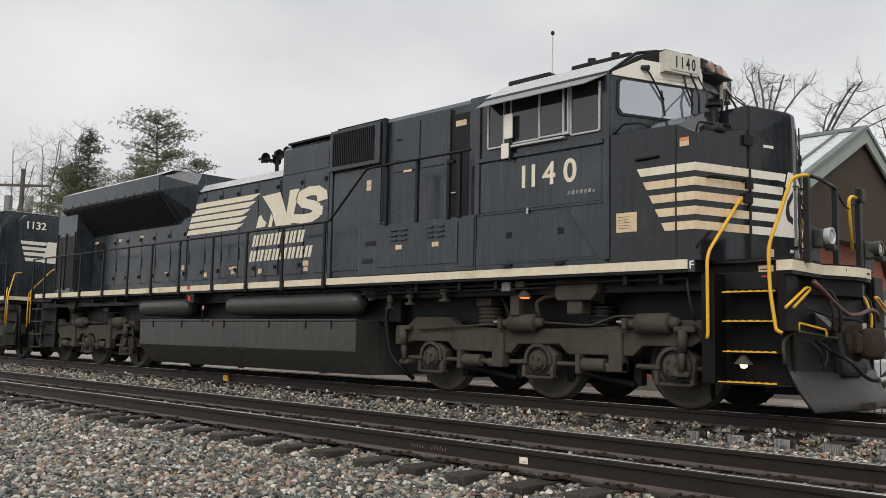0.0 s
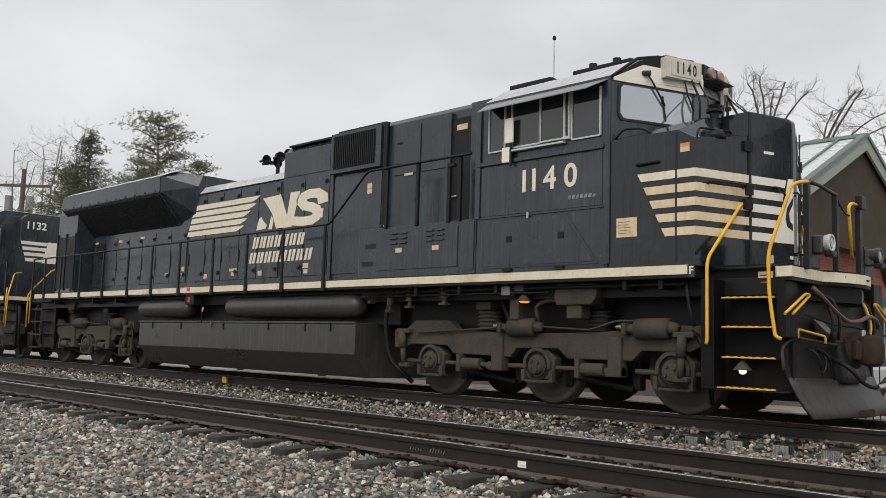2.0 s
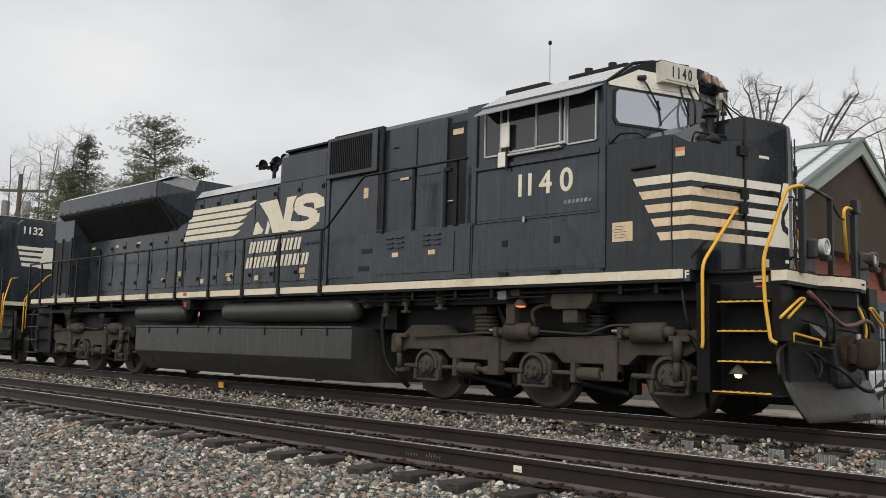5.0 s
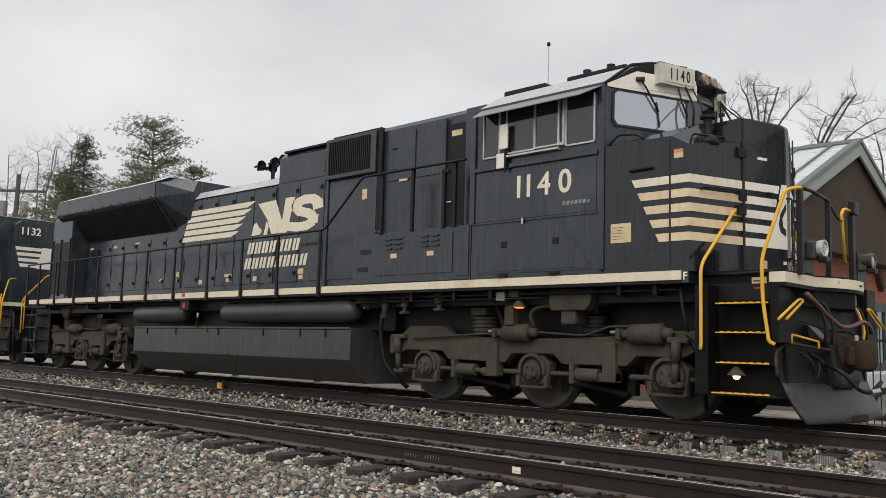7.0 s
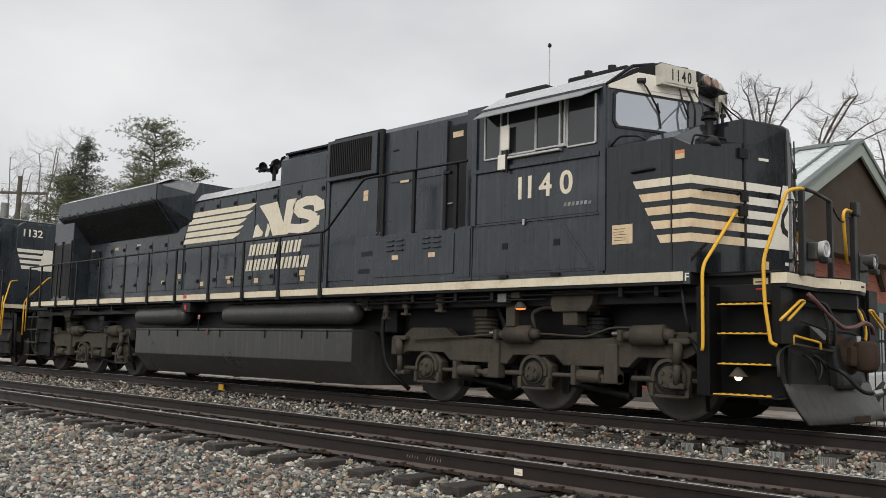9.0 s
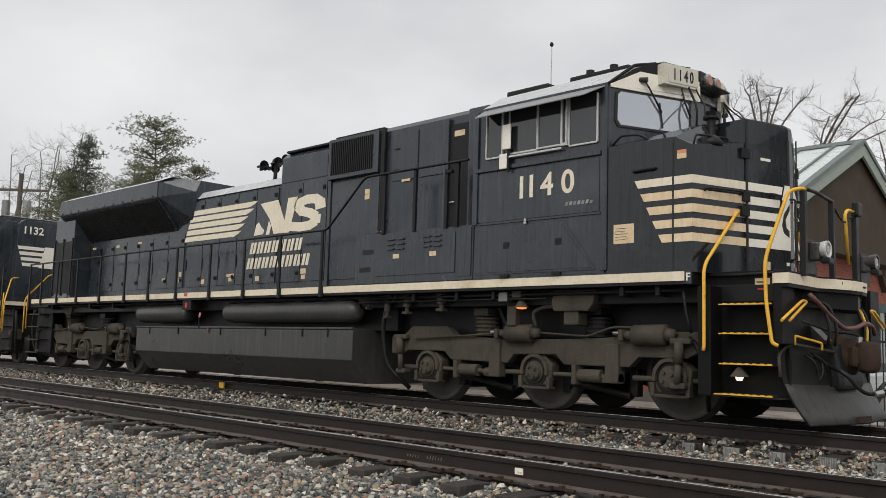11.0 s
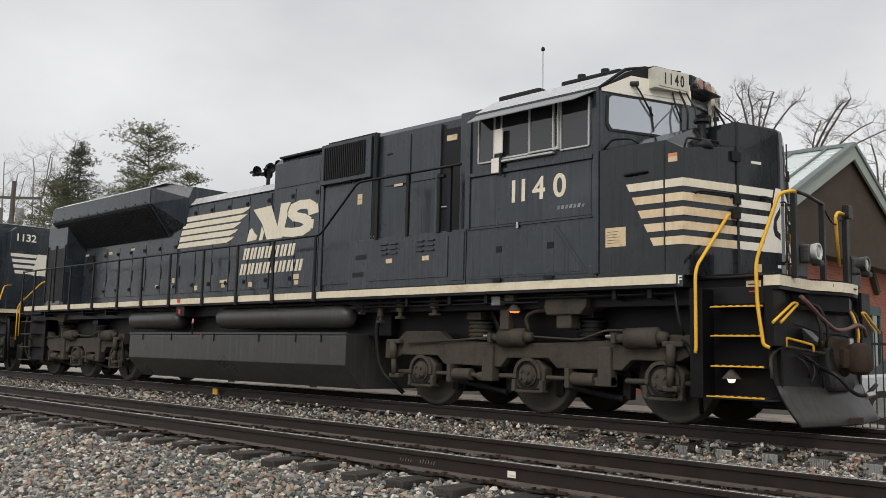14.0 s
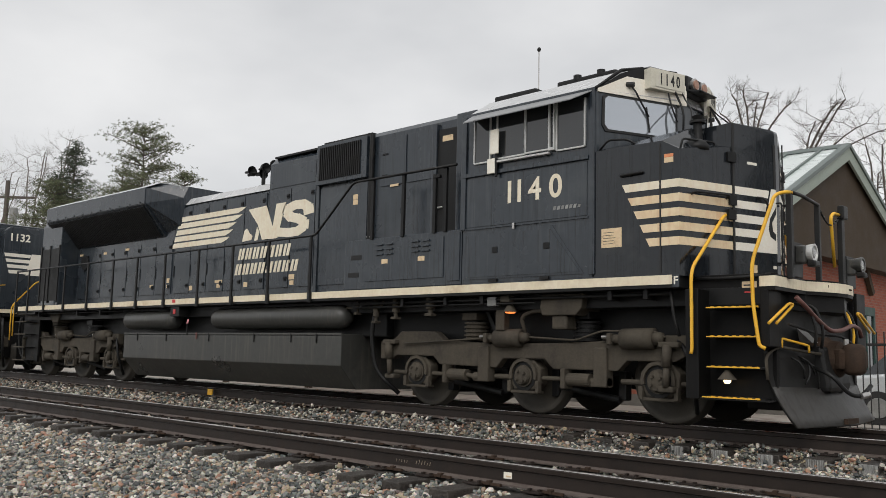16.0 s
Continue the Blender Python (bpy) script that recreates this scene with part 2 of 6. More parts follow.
def box(x0, x1, y0, y1, z0, z1, bevel=0.0, bm=None):
    bm = bm or bmesh.new()
    vs = bmesh.ops.create_cube(bm, size=1.0, matrix=Matrix.Translation(((x0 + x1) / 2, (y0 + y1) / 2, (z0 + z1) / 2)) @ Matrix.Diagonal((abs(x1 - x0), abs(y1 - y0), abs(z1 - z0), 1)))["verts"]
    if bevel:
        es = list({e for v in vs for e in v.link_edges})
        bmesh.ops.bevel(bm, geom=es, offset=bevel, segments=2, affect="EDGES", profile=0.6)
    return bm


def prism(points, axis, lo, hi, bm=None, bevel=0.0):
    """A polygon of (u, v) pushed along an axis: 'y' takes (x, z), 'x' takes (y, z), 'z' takes (x, y)."""
    bm = bm or bmesh.new()
    put = {"y": lambda u, v, w: (u, w, v), "x": lambda u, v, w: (w, u, v), "z": lambda u, v, w: (u, v, w)}[axis]
    a = [bm.verts.new(put(u, v, lo)) for u, v in points]
    b = [bm.verts.new(put(u, v, hi)) for u, v in points]
    fs = [bm.faces.new(a), bm.faces.new(b)]
    for i in range(len(a)):
        j = (i + 1) % len(a)
        fs.append(bm.faces.new((a[i], a[j], b[j], b[i])))
    bmesh.ops.recalc_face_normals(bm, faces=fs)
    if bevel:
        bmesh.ops.bevel(bm, geom=list({e for f in fs for e in f.edges}), offset=bevel, segments=2, affect="EDGES", profile=0.6)
    return bm


def rod(p, q, r, r2=None, sides=12, bm=None):
    """A cylinder or cone from p to q."""
    bm = bm or bmesh.new()
    p, q = Vector(p), Vector(q)
    m = Matrix.Translation((p + q) / 2) @ (q - p).to_track_quat("Z", "Y").to_matrix().to_4x4()
    bmesh.ops.create_cone(bm, cap_ends=True, segments=sides, radius1=r, radius2=r if r2 is None else r2, depth=(q - p).length, matrix=m)
    return bm


def tube(path, r, sides=10, bm=None, bend=0.0):
    """A bent pipe along the points; bend rounds its corners."""
    bm = bm or bmesh.new()
    pts = [Vector(p) for p in path]
    if bend:
        out = [pts[0]]
        for a, b, c in zip(pts, pts[1:], pts[2:]):
            u, v = (a - b), (c - b)
            d = min(bend, u.length * 0.45, v.length * 0.45)
            s, e = b + u.normalized() * d, b + v.normalized() * d
            for i in range(5):
                t = i / 4
                out.append(s * (1 - t) ** 2 + b * 2 * t * (1 - t) + e * t ** 2)
        pts = out + [pts[-1]]
    rings, ref = [], None
    for i, p in enumerate(pts):
        d = (pts[min(i + 1, len(pts) - 1)] - pts[max(i - 1, 0)]).normalized()
        ref = d.orthogonal() if ref is None else (ref - d * ref.dot(d))
        ref.normalize()
        side = d.cross(ref)
        rings.append([bm.verts.new(p + (ref * math.cos(k * math.tau / sides) + side * math.sin(k * math.tau / sides)) * r) for k in range(sides)])
    for a, b in zip(rings, rings[1:]):
        for k in range(sides):
            f = bm.faces.new((a[k], a[(k + 1) % sides], b[(k + 1) % sides], b[k]))
            f.smooth = True
    bm.faces.new(rings[0][::-1])
    bm.faces.new(rings[-1])
    return bm


def lathe(profile, centre, axis="y", sides=36, bm=None):
    """Turns (along, radius) pairs round an axis through centre."""
    bm = bm or bmesh.new()
    rings = []
    for w, r in profile:
        ring = []
        for k in range(sides):
            c, s = math.cos(k * math.tau / sides) * r, math.sin(k * math.tau / sides) * r
            ring.append(bm.verts.new(Vector(centre) + Vector({"y": (c, w, s), "x": (w, c, s), "z": (c, s, w)}[axis])))
        rings.append(ring)
    for a, b in zip(rings, rings[1:]):
        for k in range(sides):
            bm.faces.new((a[k], a[(k + 1) % sides], b[(k + 1) % sides], b[k]))
    bm.faces.new(rings[0][::-1])
    bm.faces.new(rings[-1])
    bmesh.ops.recalc_face_normals(bm, faces=bm.faces)
    return bm


def hull(points, bm=None):
    bm = bm or bmesh.new()
    vs = [bm.verts.new(p) for p in points]
    bmesh.ops.convex_hull(bm, input=vs)
    return bm


def lettering(text, size, material, m, parent, name="number", depth=0.004, shear=0.0, bold=0.0, gap=1.0):
    """Raised characters in the built-in font, turned into a mesh."""
    cu = bpy.data.curves.new(name, "FONT")
    cu.body, cu.size, cu.extrude, cu.align_x, cu.align_y = text, size, depth, "CENTER", "CENTER"
    cu.shear, cu.offset, cu.space_character = shear, bold, gap
    tmp = bpy.data.objects.new(name, cu)
    me = bpy.data.meshes.new_from_object(tmp)
    bpy.data.objects.remove(tmp)
    me.transform(m)
    me.materials.clear()
    me.materials.append(material)
    ob = new(name, me)
    ob.parent = parent
    return ob


# ---- ground and tracks ----
def ground_height(y):
    knots = [(-600, -0.75), (-40, -0.75), (-12, -0.70), (-8.5, -0.60), (-6.4, -0.50), (-5.3, -0.43), (-4.9, -0.375), (-3.0, -0.365), (-2.4, -0.33),
             (-1.65, -0.345), (-1.34, -0.33), (-1.2, -0.25), (1.2, -0.225), (1.7, -0.3), (3.2, -0.45), (5.0, -0.5), (600, -0.5)]
    for (a, u), (b, v) in zip(knots, knots[1:]):
        if a <= y <= b:
            return u + (v - u) * (y - a) / (b - a)
    return knots[-1][1]


def build_ground():
    xs = [-700, -300, -150, -80, -50] + [-40 + 0.25 * i for i in range(188)] + [12, 30, 80, 200, 700]
    ys = [-600, -200, -60, -25, -14] + [-12 + 0.2 * i for i in range(91)] + [8, 12, 30, 80, 250, 600]
    verts = []
    for x in xs:
        for y in ys:
            near = 1.0 if -41 < x < 8 and -12 < y < 7 else 0.0
            verts.append((x, y, ground_height(y) + near * 0.03 * noise.noise((x * 0.9, y * 1.3, 0.0)) + near * 0.012 * noise.noise((x * 5, y * 5, 3.0))))
    n = len(ys)
    faces = [(i * n + j, (i + 1) * n + j, (i + 1) * n + j + 1, i * n + j + 1) for i in range(len(xs) - 1) for j in range(n - 1)]
    me = bpy.data.meshes.new("ground")
    me.from_pydata(verts, [], faces)
    me.materials.append(GROUND)
    tagged(smooth(new("ground", me)), "grey crushed stone and dirt beside the railway tracks", "ground", kind="structure")


def rail_section(top, y):
    """The outline (y, z) of a flat-bottomed rail whose head is at top."""
    h = [(-0.07, -0.18), (0.07, -0.18), (0.07, -0.168), (0.018, -0.145), (0.011, -0.05), (0.036, -0.042), (0.036, -0.008), (0.028, 0.0),
         (-0.028, 0.0), (-0.036, -0.008), (-0.036, -0.042), (-0.011, -0.05), (-0.018, -0.145), (-0.07, -0.168)]
    return [(y + a, top + b) for a, b in h]


def build_track(name, label, centre, top, first, last, spacing, plated=()):
    track = part(name, box(first, last, centre - 1.2, centre + 1.2, top - 0.46, top - 0.40), GROUND)
    tagged(track, label, "railway track", kind="structure")
    for side in (-0.7525, 0.7525):
        rail = part("rail", prism(rail_section(top, centre + side), "x", -160, 60), RAIL, track, "rust-brown steel rail")
        part("rail_head", prism([(centre + side - 0.029, top - 0.004), (centre + side - 0.026, top + 0.003), (centre + side + 0.026, top + 0.003), (centre + side + 0.029, top - 0.004)], "x", -160, 60), RAIL_TOP, rail, "polished running surface")
        part("rail_foot", prism([(centre + side - 0.072, top - 0.181), (centre + side - 0.072, top - 0.166), (centre + side - 0.03, top - 0.150), (centre + side + 0.03, top - 0.150), (centre + side + 0.072, top - 0.166), (centre + side + 0.072, top - 0.181)], "x", -160, 60), RAIL_FOOT, rail, "rail foot with wet sky shine in its pale colour")
    base = box(-0.115, 0.115, -1.3, 1.3, -0.18, 0, 0.012)
    me = bpy.data.meshes.new("tie")
    base.to_mesh(me)
    base.free()
    me.materials.append(TIE)
    plate = box(-0.09, 0.09, -0.17, 0.17, 0, 0.016, 0.004)
    box(-0.065, -0.04, 0.085, 0.12, 0.0, 0.034, 0, plate)
    box(0.04, 0.065, 0.085, 0.12, 0.0, 0.034, 0, plate)
    box(-0.065, -0.04, -0.12, -0.085, 0.0, 0.034, 0, plate)
    box(0.04, 0.065, -0.12, -0.085, 0.0, 0.034, 0, plate)
    plate_me = bpy.data.meshes.new("tie_plate")
    plate.to_mesh(plate_me)
    plate.free()
    plate_me.materials.append(RAIL)
    clip = bmesh.new()
    box(-0.02, 0.02, -0.11, -0.06, 0.0, 0.04, 0.006, clip)
    box(-0.13, 0.13, -0.10, -0.075, 0.0, 0.022, 0.0, clip)
    clip_me = bpy.data.meshes.new("rail_anchor")
    clip.to_mesh(clip_me)
    clip.free()
    clip_me.materials.append(RUST)
    rng = random.Random(name)
    count = int((last - first) / spacing)
    for i in range(count):
        x = first + i * spacing + rng.uniform(-0.03, 0.03)
        tie = new("tie", me)
        tie.parent = track
        tie.matrix_basis = pose(x, centre + rng.uniform(-0.06, 0.03), top - 0.196 + rng.uniform(-0.008, 0.003), rng.uniform(-0.4, 0.4), 0, rng.uniform(-1.2, 1.2))
        for side in (-0.7525, 0.7525):
            tp = new("tie_plate", plate_me)
            tp.parent = track
            tp.matrix_basis = pose(x, centre + side, top - 0.196, 0, 0, rng.uniform(-2, 2))
            if x > -14 and rng.random() < 0.6:
                an = new("rail_anchor", clip_me)
                an.parent = track
                an.matrix_basis = pose(x + 0.15, centre + side, top - 0.19, 0, 0, 0)
    return track


def stone_mesh(name, label, spots, seed):
    """Crushed stones, each a lumpy facetted piece, joined in one object."""
    rng = np.random.default_rng(seed)
    bm = bmesh.new()
    ring = [Vector((math.cos(a + z), math.sin(a + z), z * 0.8)) for z in (-0.8, 0.75) for a in (0, 1.5, 3.3, 4.6)] + [Vector((0.2, 0.1, 1.15)), Vector((1.2, -0.2, 0.0)), Vector((-1.15, 0.3, 0.1))]
    hull(ring, bm)
    bmesh.ops.triangulate(bm, faces=bm.faces)
    bm.verts.index_update()
    base = np.array([v.co for v in bm.verts])
    tri = np.array([[v.index for v in f.verts] for f in bm.faces])
    bm.free()
    n, k = len(spots), len(base)
    jit = 1 + rng.uniform(-0.30, 0.30, (n, k, 1))
    v = base[None] * jit * rng.uniform(0.5, 1.25, (n, 1, 3)) * np.array([1, 1, 0.8])
    yaw, tip = rng.uniform(0, math.tau, n), rng.uniform(-0.7, 0.7, n)
    c, s = np.cos(tip), np.sin(tip)
    v = np.stack([v[..., 0], v[..., 1] * c[:, None] - v[..., 2] * s[:, None], v[..., 1] * s[:, None] + v[..., 2] * c[:, None]], -1)
    c, s = np.cos(yaw), np.sin(yaw)
    v = np.stack([v[..., 0] * c[:, None] - v[..., 1] * s[:, None], v[..., 0] * s[:, None] + v[..., 1] * c[:, None], v[..., 2]], -1)
    v = v * spots[:, None, 3:4] + spots[:, None, :3]
    f = (tri[None] + (np.arange(n) * k)[:, None, None]).reshape(-1, 3)
    me = bpy.data.meshes.new(name)
    me.vertices.add(n * k)
    me.vertices.foreach_set("co", v.reshape(-1).astype(np.float32))
    me.loops.add(f.size)
    me.loops.foreach_set("vertex_index", f.reshape(-1).astype(np.int32))
    me.polygons.add(len(f))
    me.polygons.foreach_set("loop_start", np.arange(0, f.size, 3, dtype=np.int32))
    me.polygons.foreach_set("use_smooth", np.zeros(len(f), dtype=bool))
    me.update(calc_edges=True)
    me.materials.append(BALLAST)
    return tagged(new(name, me), label, "ballast", kind="stuff")


def spread(x0, x1, y0, y1, per, lo, hi, seed, keep=None, lift=0.0):
    rng = np.random.default_rng(seed)
    n = int((x1 - x0) * (y1 - y0) * per)
    x, y = rng.uniform(x0, x1, n), rng.uniform(y0, y1, n)
    size = lo + (hi - lo) * rng.random(n) ** 1.8
    z = np.array([ground_height(b) for b in y]) + size * rng.uniform(-0.3, 0.9, n) + lift * rng.random(n)
    out = np.stack([x, y, z, size], 1)
    return out if keep is None else out[keep(x, y)]


def off_ties(spacing, first, ties_from, ties_to, chance, seed):
    """Fewer stones on top of the ties and none on the rails."""
    rng = np.random.default_rng(seed)

    def test(x, y):
        d = np.abs((x - first + spacing / 2) % spacing - spacing / 2)
        over = (d < 0.13) & (y > ties_from) & (y < ties_to)
        return ~over | (rng.random(len(x)) < chance)
    return test


def build_yard():
    """Littered gravel and a raised paved yard in front of the station."""
    strip = part("gravel_verge", prism([(2.6, -0.46), (3.4, -0.405), (6.7, -0.425), (6.7, -0.62), (2.6, -0.62)], "x", -70, 45), LITTER)
    tagged(strip, "tan gravel verge strewn with fallen leaves", "ground", kind="structure")
    yard = part("pavement", prism([(6.72, -0.60), (6.72, -0.41), (6.76, -0.39), (40, -0.39), (40, -0.60)], "x", -70, 45), PAVING)
    tagged(yard, "pale worn pavement in front of the station", "pavement", kind="structure")
    part("kerb", box(-70, 45, 6.55, 6.718, -0.60, -0.37, 0.015), MORTAR, yard, "weathered grey kerb")


build_ground()
build_yard()
build_track("near_track", "empty railway track with rusty rails on dark wooden ties", -3.965, -0.135, -60.319, 14.0, 0.625)
build_track("far_track", "railway track under the locomotives on wooden ties", 0.0, 0.0, -59.67, 14.0, 0.522)
near_off = off_ties(0.625, -60.319, -5.27, -2.65, 0.10, 1)
far_off = off_ties(0.522, -59.67, -1.3, 1.3, 0.08, 2)
stone_mesh("ballast", "grey crushed stone ballast on the near bank", np.concatenate([
    spread(-5, 4.0, -8.2, -4.85, 1250, 0.010, 0.033, 11, near_off), spread(-16, -5, -7.2, -4.85, 700, 0.013, 0.036, 12, near_off),
    spread(-45, -16, -8.0, -4.85, 50, 0.025, 0.05, 13, near_off)]), 21)
stone_mesh("ballast", "grey and tan crushed stone between the tracks", np.concatenate([
    spread(-10, 5, -3.1, -0.85, 720, 0.013, 0.036, 14, lambda x, y: near_off(x, y) & far_off(x, y)), spread(-40, -10, -3.1, -0.85, 220, 0.020, 0.042, 15, lambda x, y: near_off(x, y) & far_off(x, y)),
    spread(-30, -1.5, -2.0, -1.2, 420, 0.016, 0.036, 24, None, 0.13), spread(-5.5, 4.6, -3.05, -1.42, 1150, 0.011, 0.030, 25, near_off, 0.035), spread(-3, 4.6, -1.42, -0.9, 500, 0.014, 0.034, 28, far_off, 0.09),
    spread(-12, 5, -4.6, -3.3, 230, 0.017, 0.036, 16, near_off), spread(-35, -12, -4.6, -3.3, 70, 0.025, 0.045, 17, near_off)]), 22)
stone_mesh("ballast", "loose crushed stone of the wide bank", np.concatenate([
    spread(4.0, 13, -13, -4.85, 25, 0.016, 0.045, 26, near_off), spread(-16, 4.0, -13, -7.2, 60, 0.016, 0.045, 27)]), 26)
stone_mesh("ballast", "brownish crushed stone beyond the far track", np.concatenate([
    spread(-22, 6, -0.6, 1.4, 120, 0.02, 0.045, 18, far_off), spread(-24, 6, 1.4, 6.4, 55, 0.018, 0.045, 19, None, 0.10)]), 23)


def build_track_marks():
    """Ribbed end plates on ties, a yellow clip, a white tag and chalk marks on the rails."""
    track = bpy.data.objects["far_track"]
    near = bpy.data.objects["near_track"]
    for k, (x, z, w) in enumerate(((0.36, -0.20, 0.16), (0.882, -0.20, 0.19), (1.404, -0.20, 0.17), (1.926, -0.20, 0.19), (2.45, -0.2, 0.18), (-1.75, -0.20, 0.12))):
        h = 0.15 if k < 5 else 0.07
        plate = part("end_plate", box(x - w / 2, x + w / 2, -1.372, -1.364, z - h, z), GALV, track, "ribbed galvanised plate on a tie end")
        for i in range(8 if k < 5 else 0):
            part("rib", box(x - w / 2 + 0.006 + i * w / 8, x - w / 2 + 0.006 + i * w / 8 + w / 18, -1.380, -1.371, z - h + 0.008, z - 0.004), GALV if i % 2 else STEEL, plate)
    part("yellow_clip", box(-10.43, -10.27, -0.86, -0.83, -0.14, -0.02, 0.004), YELLOW, track, "yellow marker clip on the rail")
    tag = part("rail_tag", box(0.55, 0.64, -4.742, -4.734, -0.262, -0.206, 0.002), WHITE, near, "white tag on the rail web")
    part("tag_bar", box(0.58, 0.63, -4.746, -4.741, -0.245, -0.235), STICKER, tag)
    rng = random.Random(4)
    for i in range(11):
        x = -0.80 + i * 0.036 + (0.09 if i > 4 else 0)
        h = rng.uniform(0.02, 0.045)
        part("chalk_mark", hull([(x + u + v * 0.3, -4.7335 + w, -0.25 + v) for u in (0, 0.006) for v in (0, h) for w in (0, -0.003)]), LITTER, near, "faded chalk stroke")


build_track_marks()


# ---- locomotives ----
SIDE = 1.53      # half width of cab and walkway
HOOD = 0.95      # half width of the long hood


def front_facet(a, b):
    """Places on an upright slanted face from a to b (x, y): t along it, z up, off outwards."""
    d = Vector((b[0] - a[0], b[1] - a[1]))
    s = 1 if a[1] < 0 else -1
    nrm = Vector((d.y, -d.x)).normalized() * s
    return lambda t, z, off=0.0: (a[0] + d.x * t + nrm.x * off, a[1] + d.y * t + nrm.y * off, z)


def panel_on(f, corners, lo, hi):
    """A slab on a facet; corners are (t, z)."""
    bm = bmesh.new()
    a = [bm.verts.new(f(t, z, lo)) for t, z in corners]
    b = [bm.verts.new(f(t, z, hi)) for t, z in corners]
    bm.faces.new(a), bm.faces.new(b)
    for i in range(len(a)):
        j = (i + 1) % len(a)
        bm.faces.new((a[i], a[j], b[j], b[i]))
    bmesh.ops.recalc_face_normals(bm, faces=bm.faces)
    return bm


def side_plate(x0, x1, z0, z1, y, thick, s, bevel=0.0):
    """A thin plate that stands proud of a side wall at half width y."""
    a, b = sorted((s * (y - 0.002), s * (y + thick)))
    return box(x0, x1, a, b, z0, z1, bevel)


def side_poly(points, y, thick, s):
    a, b = sorted((s * (y - 0.002), s * (y + thick)))
    return prism(points, "y", a, b)


def build_truck(loco, cx):
    """A three-axle truck with both side frames; cx is its middle axle."""
    axles = (cx + 2.07, cx, cx - 2.07)
    truck = part("truck", box(cx - 2.4, cx + 2.3, -0.6, 0.6, 0.55, 0.95, 0.03), SOOT, loco, "dusty brown three-axle truck")
    outline = [(-2.88, 0.98), (-2.88, 0.70), (-2.62, 0.70), (-2.50, 0.76), (-1.72, 0.76), (-1.58, 0.64), (-0.48, 0.62), (-0.36, 0.75), (0.36, 0.76), (0.50, 0.63),
               (1.50, 0.63), (1.64, 0.76), (2.30, 0.76), (2.46, 0.84), (2.46, 1.08), (2.0, 1.08), (1.2, 1.0), (0.4, 0.97), (-0.6, 0.96), (-1.5, 1.0), (-1.68, 1.13), (-2.42, 1.13), (-2.62, 0.98)]
    for s in (-1, 1):
        a, b = sorted((s * 1.02, s * 1.16))
        part("side_frame", prism([(cx + u, v) for u, v in outline], "y", a, b, bevel=0.018), TRUCK, truck)
        for i, ax in enumerate(axles):
            w = lathe([(s * 0.68, 0.30), (s * 0.68, 0.555), (s * 0.71, 0.56), (s * 0.72, 0.533), (s * 0.815, 0.528), (s * 0.825, 0.515), (s * 0.825, 0.455), (s * 0.79, 0.43), (s * 0.77, 0.22), (s * 0.82, 0.16), (s * 0.84, 0.10)], (ax, 0, 0.533), "y", 48)
            smooth(part("wheel", w, WHEEL, truck, "dusty steel wheel"))
            bx = prism([(ax - 0.24, 0.44), (ax - 0.17, 0.34), (ax + 0.17, 0.34), (ax + 0.26, 0.42), (ax + 0.28, 0.62), (ax + 0.16, 0.74), (ax - 0.16, 0.74), (ax - 0.26, 0.62)], "y", *sorted((s * 0.95, s * 1.13)), bevel=0.02)
            part("journal_box", bx, TRUCK, truck)
            cap = lathe([(s * 1.12, 0.15), (s * 1.16, 0.15), (s * 1.16, 0.13), (s * 1.18, 0.125), (s * 1.21, 0.11), (s * 1.22, 0.05)], (ax, 0, 0.52), "y", 20)
            for k in range(4):
                u = k * math.tau / 4 + 0.6
                rod((ax + 0.075 * math.cos(u), s * 1.21, 0.52 + 0.075 * math.sin(u)), (ax + 0.075 * math.cos(u), s * 1.245, 0.52 + 0.075 * math.sin(u)), 0.022, sides=6, bm=cap)
            part("bearing_cap", cap, TRUCK, truck)
            # Flat black ring painted as the shade round the bearing cap.
            part("bearing_recess", lathe([(s * 1.128, 0.20), (s * 1.138, 0.20), (s * 1.138, 0.17)], (ax, 0, 0.52), "y", 24), SOOT, truck)
            part("retainer", box(ax - 0.22, ax + 0.24, *sorted((s * 1.0, s * 1.15)), 0.285, 0.325, 0.012), TRUCK, truck)
            arc = [math.pi * (k / 10 * 1.15 - 0.075) for k in range(11)]
            ring = prism([(ax + 0.235 * math.cos(u), 0.53 + 0.235 * math.sin(u)) for u in arc] + [(ax + 0.19 * math.cos(u), 0.53 + 0.19 * math.sin(u)) for u in arc[::-1]], "y", *sorted((s * 1.08, s * 1.175)))
            part("adapter", ring, TRUCK, truck, "cast bearing adapter")
            part("hanger", box(ax - 0.27, ax - 0.21, *sorted((s * 1.09, s * 1.17)), 0.30, 0.46, 0.01), TRUCK, truck)
            part("hanger", box(ax + 0.21, ax + 0.27, *sorted((s * 1.09, s * 1.17)), 0.30, 0.46, 0.01), TRUCK, truck)
            part("traction_rod", rod((ax - 0.26, s * 1.08, 0.50), (ax - 0.55, s * 1.08, 0.50), 0.035), TRUCK, truck)
            part("traction_rod", rod((ax + 0.28, s * 1.08, 0.50), (ax + 0.62, s * 1.08, 0.50), 0.03), TRUCK, truck)
        for leg in (-0.69, 1.27):
            bm = box(cx + leg - 0.10, cx + leg + 0.10, *sorted((s * 1.04, s * 1.21)), 0.42, 0.92, 0.02)
            box(cx + leg - 0.16, cx + leg + 0.05, *sorted((s * 1.05, s * 1.18)), 0.42, 0.50, 0.015, bm)
            part("pedestal", bm, TRUCK, truck)
